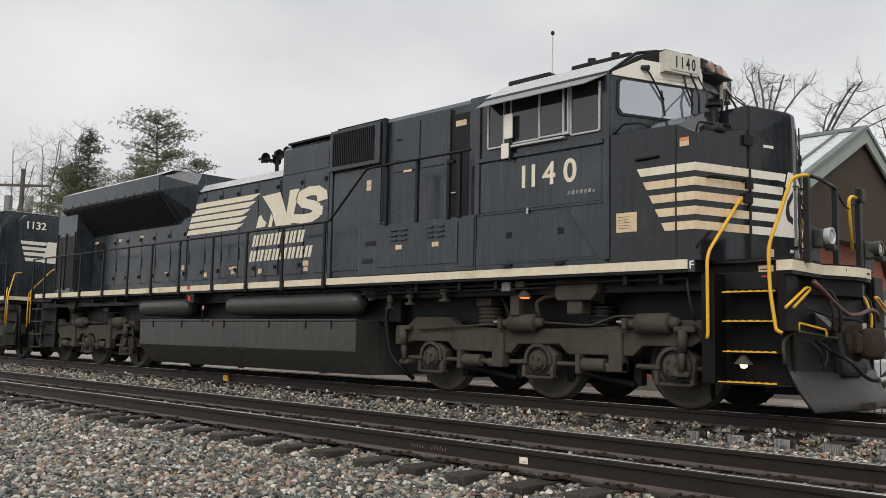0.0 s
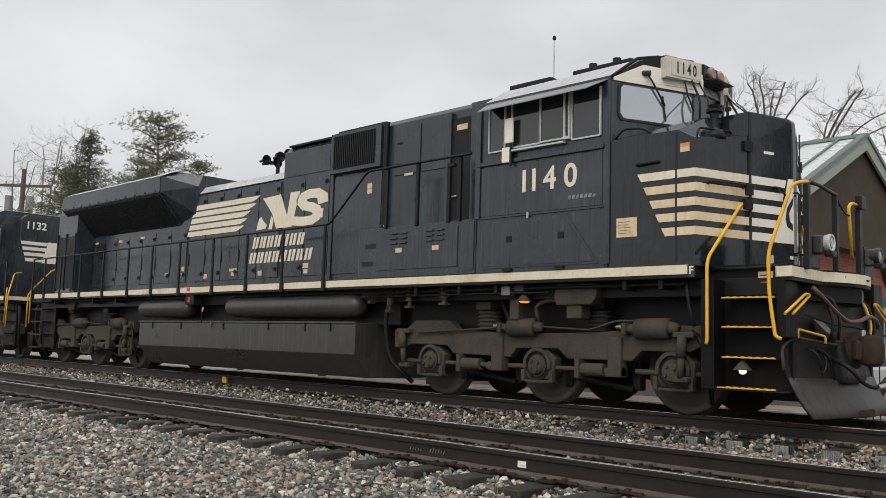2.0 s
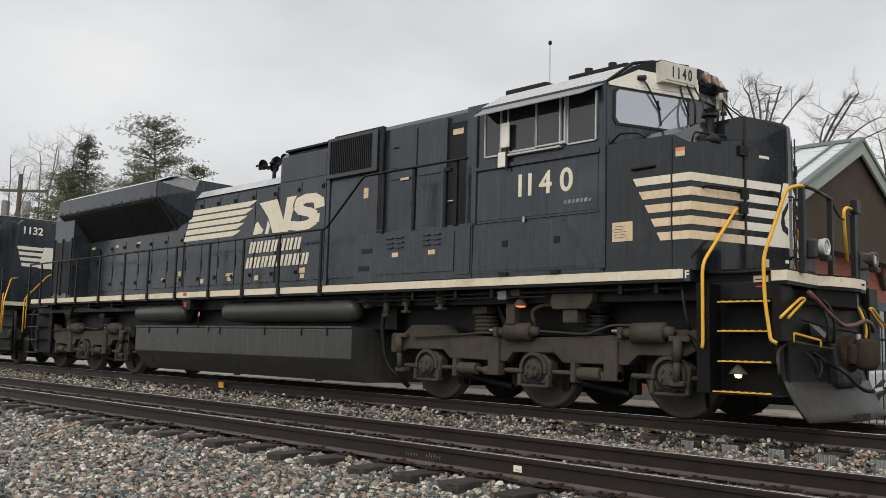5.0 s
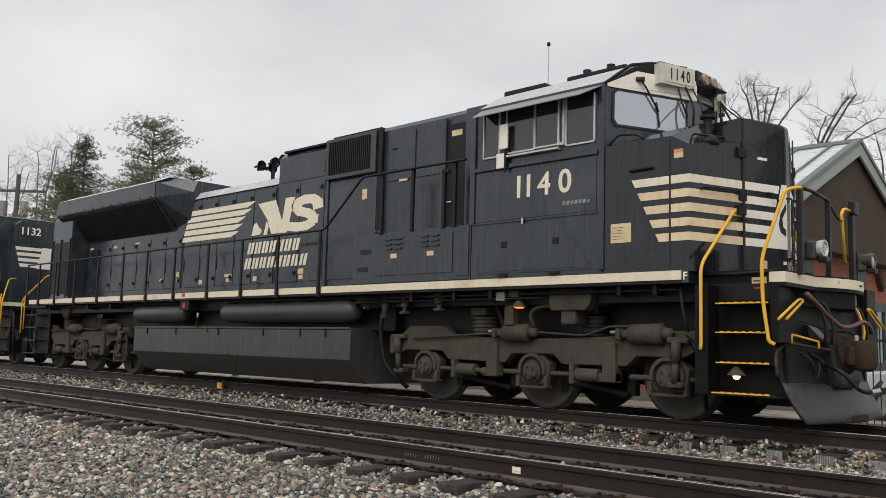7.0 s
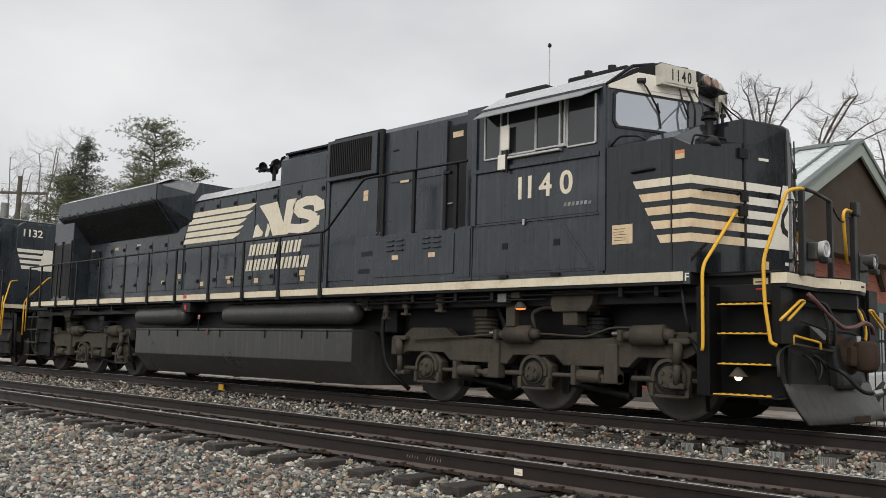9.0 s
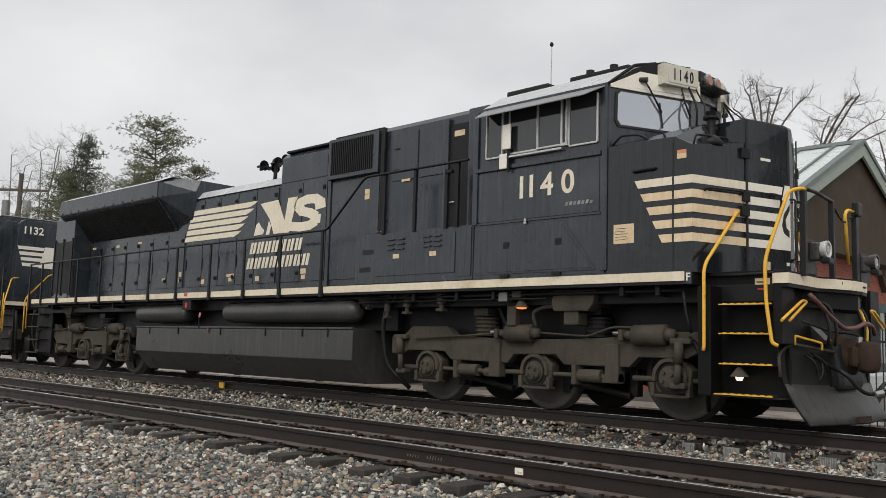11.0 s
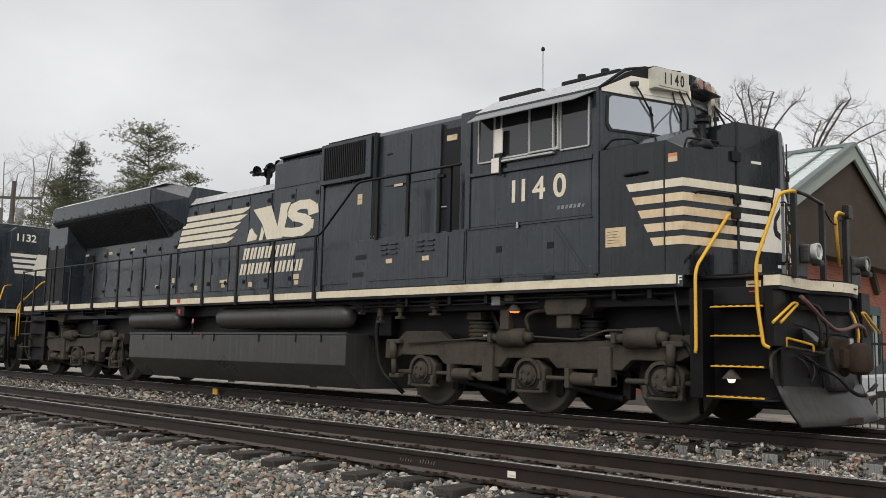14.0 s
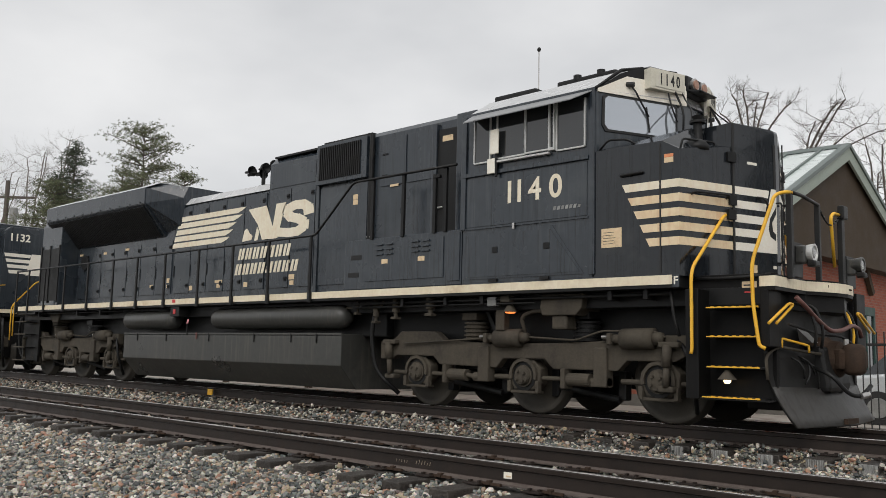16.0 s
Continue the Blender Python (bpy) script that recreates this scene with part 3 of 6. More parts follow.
        for u in (-1.20, 0.93):
            bm = rod((cx + u - 0.20, s * 1.13, 0.50), (cx + u + 0.16, s * 1.13, 0.50), 0.085, sides=16)
            rod((cx + u + 0.16, s * 1.13, 0.50), (cx + u + 0.40, s * 1.13, 0.47), 0.035, bm=bm)
            rod((cx + u + 0.30, s * 1.13, 0.48), (cx + u + 0.44, s * 1.13, 0.48), 0.065, sides=14, bm=bm)
            box(cx + u - 0.26, cx + u - 0.19, *sorted((s * 1.04, s * 1.23)), 0.38, 0.64, 0.012, bm)
            part("brake_cylinder", bm, TRUCK, truck)
        for u in (-1.02, 0.92):
            prof = []
            for k in range(5):
                z = 1.0 + 0.058 * k
                prof += [(z, 0.165), (z + 0.004, 0.19), (z + 0.030, 0.19), (z + 0.034, 0.165)]
            # Forward spring and seat are black to stand for the shade below the duct.
            part("spring", lathe(prof, (cx + u, s * 0.96, 0), "z", 22), TRUCK if u < 0 else SOOT, truck, "stacked rubber spring")
            part("spring_seat", box(cx + u - 0.14, cx + u + 0.14, *sorted((s * 0.86, s * 1.14)), 1.29, 1.40, 0.01), TRUCK if u < 0 else SOOT, truck)
        for u, r in ((-0.22, 0.125), (1.83, 0.13)):
            bm = rod((cx + u - 0.22, s * 1.20, 1.03), (cx + u + 0.22, s * 1.20, 1.04), r, sides=20)
            rod((cx + u + 0.22, s * 1.20, 1.04), (cx + u + 0.34, s * 1.20, 1.05), r * 0.7, r * 0.45, sides=16, bm=bm)
            rod((cx + u - 0.22, s * 1.20, 1.03), (cx + u - 0.36, s * 1.20, 1.03), r * 0.45, sides=14, bm=bm)
            rod((cx + u - 0.36, s * 1.20, 1.05), (cx + u - 0.50, s * 1.20, 1.05), 0.035, sides=10, bm=bm)
            box(cx + u - 0.42, cx + u - 0.36, *sorted((s * 1.12, s * 1.28)), 0.96, 1.10, 0.01, bm)
            smooth(part("actuator", bm, TRUCK, truck, "round brake actuator housing"))
            part("clevis_pin", rod((cx + u - 0.52, s * 1.22, 1.055), (cx + u - 0.44, s * 1.22, 1.055), 0.022), STEEL, truck, "bright steel pin")
        for u, lean in ((-2.62, 0.05), (2.24, -0.02)):
            bm = rod((cx + u, s * 1.24, 0.96), (cx + u + lean * 0.5, s * 1.24, 0.70), 0.058, sides=16)
            rod((cx + u + lean * 0.5, s * 1.24, 0.72), (cx + u + lean, s * 1.24, 0.46), 0.042, sides=16, bm=bm)
            box(cx + u - 0.12, cx + u + 0.16, *sorted((s * 1.1, s * 1.26)), 0.93, 1.0, 0.015, bm)
            box(cx + u + lean - 0.10, cx + u + lean + 0.10, *sorted((s * 1.1, s * 1.26)), 0.40, 0.47, 0.015, bm)
            smooth(part("damper", bm, TRUCK, truck, "telescopic damper"))
        part("brake_pipe", tube([(cx - 2.3, s * 1.2, 0.94), (cx - 0.1, s * 1.19, 1.06), (cx + 0.9, s * 1.2, 1.01), (cx + 1.3, s * 1.22, 1.13), (cx + 2.05, s * 1.22, 1.13), (cx + 2.2, s * 1.2, 1.05)], 0.014, bend=0.08), TRUCK, truck)
        part("sand_hose", tube([(cx + 2.3, s * 1.12, 1.05), (cx + 2.5, s * 1.2, 0.85), (cx + 2.55, s * 1.16, 0.5), (cx + 2.5, s * 1.0, 0.16)], 0.03, bend=0.15), SOOT, truck, "sanding hose to the rail")
        part("sand_hose", tube([(cx - 2.92, s * 1.25, 1.5), (cx - 3.02, s * 1.25, 1.1), (cx - 2.95, s * 1.2, 0.5), (cx - 2.6, s * 1.0, 0.16)], 0.035, bend=0.2), SOOT, truck, "sanding hose to the rail")
        for u in (-1.1, 0.85):
            bm = rod((cx + u - 0.45, s * 0.85, 0.40), (cx + u + 0.5, s * 0.85, 0.26), 0.045)
            box(cx + u - 0.6, cx + u - 0.48, *sorted((s * 0.7, s * 0.84)), 0.25, 0.62, 0.02, bm)
            box(cx + u + 0.46, cx + u + 0.58, *sorted((s * 0.7, s * 0.84)), 0.25, 0.62, 0.02, bm)
            part("brake_rigging", bm, SOOT, truck)
    for ax in axles:
        bm = rod((ax, -0.7, 0.533), (ax, 0.7, 0.533), 0.1)
        rod((ax - 0.1, -0.5, 0.55), (ax - 0.1, 0.5, 0.55), 0.36, sides=20, bm=bm)
        part("axle", bm, SOOT, truck)
    return truck


def build_underframe(loco):
    part("frame", box(-18.8, 1.4, -1.25, 1.25, 1.42, 1.62, 0.01), SOOT, loco)
    part("underframe_core", box(-5.0, 0.3, -0.85, 0.85, 0.98, 1.45, 0.02), SOOT, loco)
    part("underframe_core", box(-18.2, -13.0, -0.85, 0.85, 0.98, 1.45, 0.02), SOOT, loco)
    part("underframe_core", box(-13.0, -5.0, -1.0, 1.0, 1.05, 1.45, 0.02), SOOT, loco)
    part("walkway", box(-18.9, 0.49, -SIDE + 0.006, SIDE - 0.006, 1.62, 1.78, 0.006), SOOT, loco, "black steel walkway deck")
    for s in (-1, 1):
        part("side_sill", side_plate(-18.73, 0.40, 1.662, 1.772, SIDE - 0.006, 0.012, s), SILL, loco, "dirty cream stripe along the side sill")
        part("sill_end", side_plate(0.41, 0.492, 1.625, 1.772, SIDE - 0.006, 0.012, s), BLACK, loco)
    # fuel tank with a sloping lower side
    cross = [(-1.45, 1.08), (-1.47, 1.04), (-1.47, 0.56), (-1.12, 0.18), (1.12, 0.18), (1.47, 0.56), (1.47, 1.04), (1.45, 1.08)]
    tank = part("fuel_tank", prism(cross, "x", -12.9, -5.56, bevel=0.012), TANK, loco, "dark grey fuel tank with rain streaks")
    for s in (-1, 1):
        part("tank_lip", box(-12.9, -5.56, *sorted((s * 1.44, s * 1.485)), 1.06, 1.095, 0.006), TANK, tank)
        for x in (-12.3, -11.1, -9.5, -8.0, -6.9, -6.2):
            part("tank_strap", box(x - 0.012, x + 0.012, *sorted((s * 1.46, s * 1.488)), 0.93, 1.085), SOOT, tank)
        part("red_tag", box(-9.96, -9.91, *sorted((s * 1.475, s * 1.495)), 0.97, 1.10, 0.004), MAROON, tank, "red strip at the fuel filler")
        for x0, x1 in ((-13.15, -11.0), (-9.62, -5.62)):
            prof = [(x0, 0.06), (x0 + 0.03, 0.13), (x0 + 0.12, 0.185), (x0 + 0.22, 0.20), (x1 - 0.22, 0.20), (x1 - 0.12, 0.185), (x1 - 0.03, 0.13), (x1, 0.06)]
            smooth(part("air_reservoir", lathe(prof, (0, s * 1.27, 1.37), "x", 32), TANK, loco, "dark air reservoir cylinder"))
        part("shutoff_box", box(-10.95, -10.62, *sorted((s * 1.2, s * 1.5)), 1.42, 1.62, 0.01), SOOT, loco, "emergency fuel cut-off box")
        part("shutoff_label", box(-10.84, -10.72, *sorted((s * 1.49, s * 1.542)), 1.70, 1.765), RED, loco, "red cut-off label on the sill")
        part("shutoff_button", box(-10.83, -10.75, *sorted((s * 1.5, s * 1.512)), 1.47, 1.57), RED, loco)
        part("flag", hull([(-10.31, s * 1.5, 1.28), (-10.24, s * 1.5, 1.27), (-10.21, s * 1.5, 1.36), (-10.27, s * 1.5, 1.37), (-10.26, s * 1.512, 1.32)]), PINK, loco, "pink tag on a stalk")
        part("tag_stalk", rod((-10.28, s * 1.49, 1.05), (-10.27, s * 1.5, 1.33), 0.012), SOOT, loco)
        # brackets and piping under the sill
        for x, z, r in ((-4.9, 1.36, 0.05), (-4.45, 1.42, 0.06), (-3.7, 1.46, 0.075), (-5.35, 1.5, 0.03)):
            bm = rod((x, s * 1.33, 1.62), (x, s * 1.33, z), r, sides=14)
            rod((x, s * 1.33, z), (x, s * 1.33, z - 0.07), r * 0.55, sides=12, bm=bm)
            box(x - r * 0.9, x + r * 0.9, *sorted((s * 1.27, s * 1.39)), z - 0.11, z - 0.07, 0.006, bm)
            part("drain_valve", bm, TRUCK, loco)
        part("side_pipe", tube([(-5.6, s * 1.36, 1.5), (-4.75, s * 1.36, 1.5), (-4.7, s * 1.36, 1.62)], 0.016, bend=0.05), TRUCK, loco)
        part("junction_box", box(-2.52, -2.36, *sorted((s * 1.3, s * 1.42)), 1.47, 1.6, 0.01), GALV, loco)
        part("junction_box", box(-2.28, -2.12, *sorted((s * 1.3, s * 1.42)), 1.52, 1.61, 0.01), TRUCK, loco)
        lamp = part("ground_light", rod((-2.16, s * 1.34, 1.50), (-2.16, s * 1.34, 1.39), 0.03, 0.10, sides=20), TRUCK, loco, "conical ground light with an amber bulb")
        part("bulb", lathe([(1.365, 0.02), (1.37, 0.06), (1.386, 0.075)], (-2.16, s * 1.34, 0), "z", 14), LIT_ORANGE, lamp)
        duct = part("cooling_duct", prism([(-1.60, 1.61), (-1.64, 1.44), (-1.60, 1.33), (-1.06, 1.33), (-0.98, 1.42), (-0.94, 1.61)], "y", *sorted((s * 0.9, s * 1.37)), bevel=0.02), TRUCK, loco, "traction motor cooling duct")
        part("bellows", box(-1.46, -1.22, *sorted((s * 0.95, s * 1.34)), 1.15, 1.34, 0.03), TRUCK, duct)
        duct = part("cooling_duct", prism([(-17.3, 1.60), (-17.2, 1.45), (-17.1, 1.36), (-16.8, 1.36), (-16.75, 1.44), (-16.7, 1.60)], "y", *sorted((s * 0.9, s * 1.3)), bevel=0.02), TRUCK, loco, "traction motor cooling duct")
        part("motor_cable", tube([(-2.0, s * 1.2, 1.1), (-2.05, s * 1.25, 1.32), (-1.85, s * 1.25, 1.40), (-1.6, s * 1.2, 1.40)], 0.028, bend=0.12), TRUCK, loco)
        for z, r, x0, x1 in ((1.56, 0.02, -5.4, 0.3), (1.50, 0.014, -5.4, -1.7), (1.575, 0.018, -18.0, -13.2)):
            part("train_pipe", tube([(x0, s * 1.40, z), (x1, s * 1.40, z)], r, sides=8), SOOT, loco)
        for x in (-4.2, -3.3, -2.6, -0.5, 0.0, -14.2, -15.4, -17.6):
            part("cross_bracket", box(x - 0.03, x + 0.03, *sorted((s * 1.0, s * 1.45)), 1.5, 1.62, 0.006), SOOT, loco)
        part("diagonal_strut", hull([(x + u, s * y, z) for x, z in ((-3.0, 1.58), (-2.72, 1.1)) for u in (0, 0.07) for y in (0.95, 1.0)]), SOOT, loco)
        part("bracket", box(-2.46, -2.30, *sorted((s * 1.18, s * 1.3)), 1.14, 1.42, 0.012), TRUCK, loco)
        part("sand_pipe", tube([(0.32, s * 1.42, 1.62), (0.36, s * 1.42, 1.3), (0.42, s * 1.4, 1.06)], 0.02, bend=0.1), SOOT, loco)


def build_hood(loco, rng):
    """The engine hood: an electrical section, a stack section, a low section with doors, and flared radiators."""
    def section(x0, x1, top, chamfer, name="long_hood"):
        c = chamfer
        cross = [(-HOOD, 1.78), (-HOOD, top - c), (-HOOD + c, top), (HOOD - c, top), (HOOD, top - c), (HOOD, 1.78)]
        return part(name, prism(cross, "x", x0, x1, bevel=0.008), BLACK, loco)
    high = section(-6.95, -2.9, 4.525, 0.09, "electrical_hood")
    stack = section(-8.48, -6.955, 4.465, 0.12, "stack_hood")
    low = section(-11.9, -8.485, 3.93, 0.10, "engine_hood")
    part("roof_sheet", prism([(-HOOD - 0.01, 3.86), (-HOOD + 0.12, 4.02), (HOOD - 0.12, 4.02), (HOOD + 0.01, 3.86), (0.7, 3.85), (-0.7, 3.85)], "x", -11.85, -8.49), SHEEN_TOP, low, "hood roof with wet sky sheen painted light grey")
    rear = section(-16.9, -11.905, 3.6, 0.05, "radiator_hood")
    wide = part("rear_hood", prism([(-1.42, 1.78), (-1.42, 3.8), (-1.2, 4.2), (1.2, 4.2), (1.42, 3.8), (1.42, 1.78)], "x", -17.75, -16.62, bevel=0.012), BLACK, loco)
    # flared radiator roof
    flare = bmesh.new()
    prism([(-HOOD, 3.22), (-1.50, 3.90), (-1.50, 4.26), (-1.22, 4.38), (1.22, 4.38), (1.50, 4.26), (1.50, 3.90), (HOOD, 3.22)], "x", -17.40, -12.30, flare)
    hull([(-12.30, s * y, z) for s in (-1, 1) for y, z in ((HOOD, 3.30), (1.49, 3.91), (1.49, 4.25), (1.21, 4.37))] + [(-11.55, s * y, z) for s in (-1, 1) for y, z in ((HOOD - 0.05, 3.35), (HOOD + 0.06, 4.02), (0.9, 4.28))], flare)
    rad = part("radiator_housing", flare, BLACK, loco, "flared black radiator housing, its roof painted grey for sky sheen")
    part("radiator_roof", prism([(-1.495, 4.266), (-1.22, 4.386), (1.22, 4.386), (1.495, 4.266), (1.2, 4.40), (-1.2, 4.40)], "x", -17.4, -12.2), SHEEN_TOP, rad, "roof sheet with sky sheen painted grey")
    for s in (-1, 1):
        bm = bmesh.new()
        for i in range(60):
            x = -17.25 + i * 0.081
            a, b = (s * (HOOD + 0.03 + 0.005), 3.26), (s * 1.47, 3.86)
            q = [(x, a[0], a[1] - 0.004), (x + 0.05, a[0], a[1] - 0.004), (x + 0.05, b[0], b[1] - 0.004), (x, b[0], b[1] - 0.004)]
            vs = [bm.verts.new(v) for v in q] + [bm.verts.new((v[0], v[1] + s * 0.02, v[2] - 0.02)) for v in q]
            bmesh.ops.convex_hull(bm, input=vs)
        part("radiator_grille", bm, GRILLE, rad, "dark radiator intake grille")
        part("fascia", box(-17.40, -12.31, *sorted((s * 1.49, s * 1.512)), 3.91, 4.235, 0.004), BLACK, rad)
        for i in range(11):
            part("bolt", rod((-17.2 + i * 0.47, s * 1.505, 3.94), (-17.2 + i * 0.47, s * 1.525, 3.94), 0.018, sides=8), SOOT, rad)
        # doors along the hood
        def doors(owner, xs, z0, z1, latch_top=True):
            for x0, x1 in zip(xs, xs[1:]):
                door = part("hood_door", side_plate(x0 + 0.012, x1 - 0.012, z0, z1, HOOD, 0.022, s, 0.004), BLACK, owner)
                for z in ((z1 - 0.14, z0 + 0.16) if latch_top else (z0 + 0.3,)):
                    bm = side_plate(x1 - 0.12, x1 - 0.05, z - 0.04, z + 0.04, HOOD + 0.02, 0.02, s, 0.004)
                    rod((x1 - 0.085, s * (HOOD + 0.03), z), (x1 - 0.085, s * (HOOD + 0.06), z), 0.014, sides=8, bm=bm)
                    part("latch", bm, SOOT, door, "black door latch")
                part("door_gap", side_plate(x0 - 0.012, x0 + 0.012, z0, z1, HOOD, 0.006, s), GRILLE, door)
                part("hinge", side_plate(x0 + 0.02, x0 + 0.035, z0 + 0.35, z0 + 0.6, HOOD + 0.02, 0.015, s), SOOT, door)
        doors(low, [-11.85, -11.2, -10.55, -9.9, -9.25, -8.52], 1.95, 3.80)
        doors(stack, [-8.44, -7.75, -7.02], 1.95, 3.80)
        doors(rear, [-16.55, -15.95, -15.3, -14.65, -14.0, -13.35, -12.65, -11.95], 1.95, 3.12)
        part("upper_panel", side_plate(-8.42, -7.05, 3.86, 4.26, HOOD, 0.012, s, 0.004), BLACK, stack)
        for x0, x1, z0, z1 in ((-6.88, -5.62, 1.95, 3.70), (-5.30, -4.70, 3.55, 4.36), (-4.66, -4.08, 3.55, 4.36), (-4.02, -3.45, 2.62, 4.36)):
            part("access_panel", side_plate(x0, x1, z0, z1, HOOD, 0.018, s, 0.004), BLACK, high)
        for z in (3.72, 4.08):
            part("panel_handle", side_plate(-5.25, -5.13, z, z + 0.02, HOOD + 0.02, 0.015, s), SOOT, high)
        screen = part("intake_screen", box(-6.93, -5.58, *sorted((s * (HOOD - 0.01), s * (HOOD + 0.10))), 3.74, 4.47, 0.01), BLACK, high, "dark louvred air intake")
        part("intake_mesh", side_plate(-6.86, -5.74, 3.82, 4.41, HOOD + 0.10, 0.004, s), GRILLE, screen)
        for i in range(22):
            x = -6.83 + i * 0.051
            part("slat", side_plate(x, x + 0.02, 3.82, 4.41, HOOD + 0.102, 0.02, s), SOOT, screen)
        part("intake_pipe", rod((-5.5, s * (HOOD + 0.05), 1.8), (-5.5, s * (HOOD + 0.05), 4.48), 0.045), SOOT, high)
        part("upright", side_plate(-6.99, -6.90, 1.8, 4.44, HOOD, 0.04, s, 0.01), BLACK, high)
        part("lifting_eye", lathe([(-0.02, 0.05), (0.02, 0.05)], (-6.97, s * 0.88, 4.48), "y", 14), SOOT, high)
        # recessed door behind the cab
        part("equipment_door", side_plate(-3.95, -3.5, 2.6, 4.30, HOOD + 0.02, 0.025, s, 0.006), SOOT, high, "black equipment door")
        part("door_jamb", side_plate(-4.05, -3.95, 2.6, 4.40, HOOD, 0.08, s, 0.01), BLACK, high)
        part("door_jamb", side_plate(-3.32, -2.92, 2.6, 4.40, HOOD, 0.30, s, 0.01), BLACK, high)
        # grille at the rear end
        part("end_grille", side_plate(-17.68, -16.72, 1.90, 3.22, 1.42, 0.012, s), GRILLE, wide, "black grille panel")
        for x in (-17.74, -17.22, -16.68):
            part("grille_post", side_plate(x, x + 0.05, 1.85, 3.3, 1.42, 0.03, s), SOOT, wide)
        part("hand_brake", lathe([(s * 0.99, 0.16), (s * 1.01, 0.19), (s * 1.03, 0.19), (s * 1.03, 0.15)], (-16.1, 0, 2.85), "y", 24), SOOT, loco, "round hand brake wheel")
        # raised walkway box with steps
        raised = part("battery_box", box(-5.5, -2.93, *sorted((s * 1.0, s * 1.515)), 1.78, 2.58, 0.012), BLACK, loco, "black battery and equipment box under a raised walkway")
        part("cover", side_plate(-5.0, -3.28, 1.90, 2.50, 1.515, 0.014, s, 0.004), BLACK, raised)
        part("cover", side_plate(-3.20, -2.96, 1.84, 2.54, 1.515, 0.014, s, 0.004), BLACK, raised)
        # Near-black plates stand in for the shade inside the step holes.
        for x, z in ((-5.32, 2.26), (-5.38, 1.98)):
            part("step_hole", side_plate(x - 0.02, x + 0.24, z, z + 0.075, 1.515, 0.006, s), GRILLE, raised)
        for x in (-4.72, -3.92):
            for k in range(3):
                for u in (0.0, 0.22):
                    part("louver", side_plate(x + u, x + u + 0.15, 2.30 + 0.075 * k, 2.325 + 0.075 * k, 1.527, 0.03, s, 0.006), BLACK, raised)
            part("label", side_plate(x + 0.12, x + 0.26, 2.165, 2.235, 1.527, 0.004, s), STICKER, raised, "small cream notice")
        # notices on the doors
        for x, z, w, h in ((-12.85, 2.11, 0.17, 0.08), (-12.12, 2.19, 0.15, 0.13), (-12.12, 2.08, 0.15, 0.09), (-11.18, 2.0, 0.17, 0.12), (-10.2, 2.12, 0.36, 0.07), (-10.13, 2.02, 0.17, 0.10), (-9.17, 2.0, 0.17, 0.12), (-7.72, 2.09, 0.22, 0.12), (-7.69, 1.99, 0.16, 0.10), (-16.5, 3.03, 0.25, 0.06), (-15.2, 3.0, 0.22, 0.08), (-14.1, 3.03, 0.25, 0.06)):
            part("notice", side_plate(x, x + w * 0.75, z, z + h * 0.8, HOOD + 0.022, 0.004, s), STICKER, low, "small cream notice")
        part("notice", side_plate(-5.98, -5.86, 3.40, 3.49, HOOD + 0.018, 0.004, s), STICKER, high, "small cream notice")
        part("notice", side_plate(-5.98, -5.86, 3.31, 3.395, HOOD + 0.018, 0.004, s), STICKER, high, "small cream notice")
        part("notice", side_plate(-5.06, -4.86, 3.52, 3.56, HOOD + 0.018, 0.004, s), STICKER, high)
        part("notice", side_plate(-3.85, -3.63, 4.10, 4.19, HOOD + 0.046, 0.004, s), STICKER, high)
    # horn cluster on a stand
    horn = part("air_horn", rod((-9.35, -0.5, 4.0), (-9.35, -0.5, 4.4), 0.04), SOOT, loco, "black multi-trumpet air horn")
    for x, y, z, d in ((-9.62, -0.62, 4.42, 1), (-9.40, -0.50, 4.36, 1), (-9.28, -0.52, 4.46, 1), (-9.24, -0.36, 4.54, 1), (-9.46, -0.38, 4.50, -1)):
        bell = lathe([(0.0, 0.025), (0.10 * d, 0.032), (0.18 * d, 0.055), (0.23 * d, 0.105), (0.245 * d, 0.108), (0.235 * d, 0.09), (0.16 * d, 0.03)], (x - 0.2 * d, y, z), "x", 20)
        smooth(part("trumpet", bell, SOOT, horn))
    part("manifold", tube([(-9.75, -0.60, 4.36), (-9.35, -0.5, 4.38), (-9.36, -0.38, 4.50)], 0.03, bend=0.05), SOOT, horn)
    part("horn_base", box(-9.5, -9.1, -0.6, -0.35, 4.02, 4.10, 0.01), SOOT, horn)
    part("fan_cowl", rod((-13.5, 0, 4.34), (-13.5, 0, 4.42), 0.75, sides=32), SHEEN_TOP, loco)
    part("fan_cowl", rod((-15.6, 0, 4.34), (-15.6, 0, 4.42), 0.75, sides=32), SHEEN_TOP, loco)
    for s in (-1, 1):
        for x0, x1 in ((-8.40, -7.1), (-6.9, -5.6)):
            part("roof_lip", box(x0, x1, *sorted((s * 0.80, s * 0.92)), 4.455, 4.495 if x0 < -7 else 4.545, 0.006), SOOT, stack)
        part("door_handle", tube([(-5.55, s * (HOOD + 0.02), 2.72), (-5.55, s * (HOOD + 0.07), 2.72), (-5.40, s * (HOOD + 0.07), 2.70)], 0.014, bend=0.02), STEEL, high, "bright door handle")
        part("door_handle", tube([(-3.9, s * (HOOD + 0.04), 3.05), (-3.9, s * (HOOD + 0.09), 3.05), (-3.78, s * (HOOD + 0.09), 3.05)], 0.014, bend=0.02), STEEL, high)
        for i in range(16):
            x = -11.7 + i * 0.2
            part("fascia_rivet", box(x, x + 0.02, *sorted((s * (HOOD + 0.01), s * (HOOD + 0.03))), 3.82, 3.84), SOOT, low)
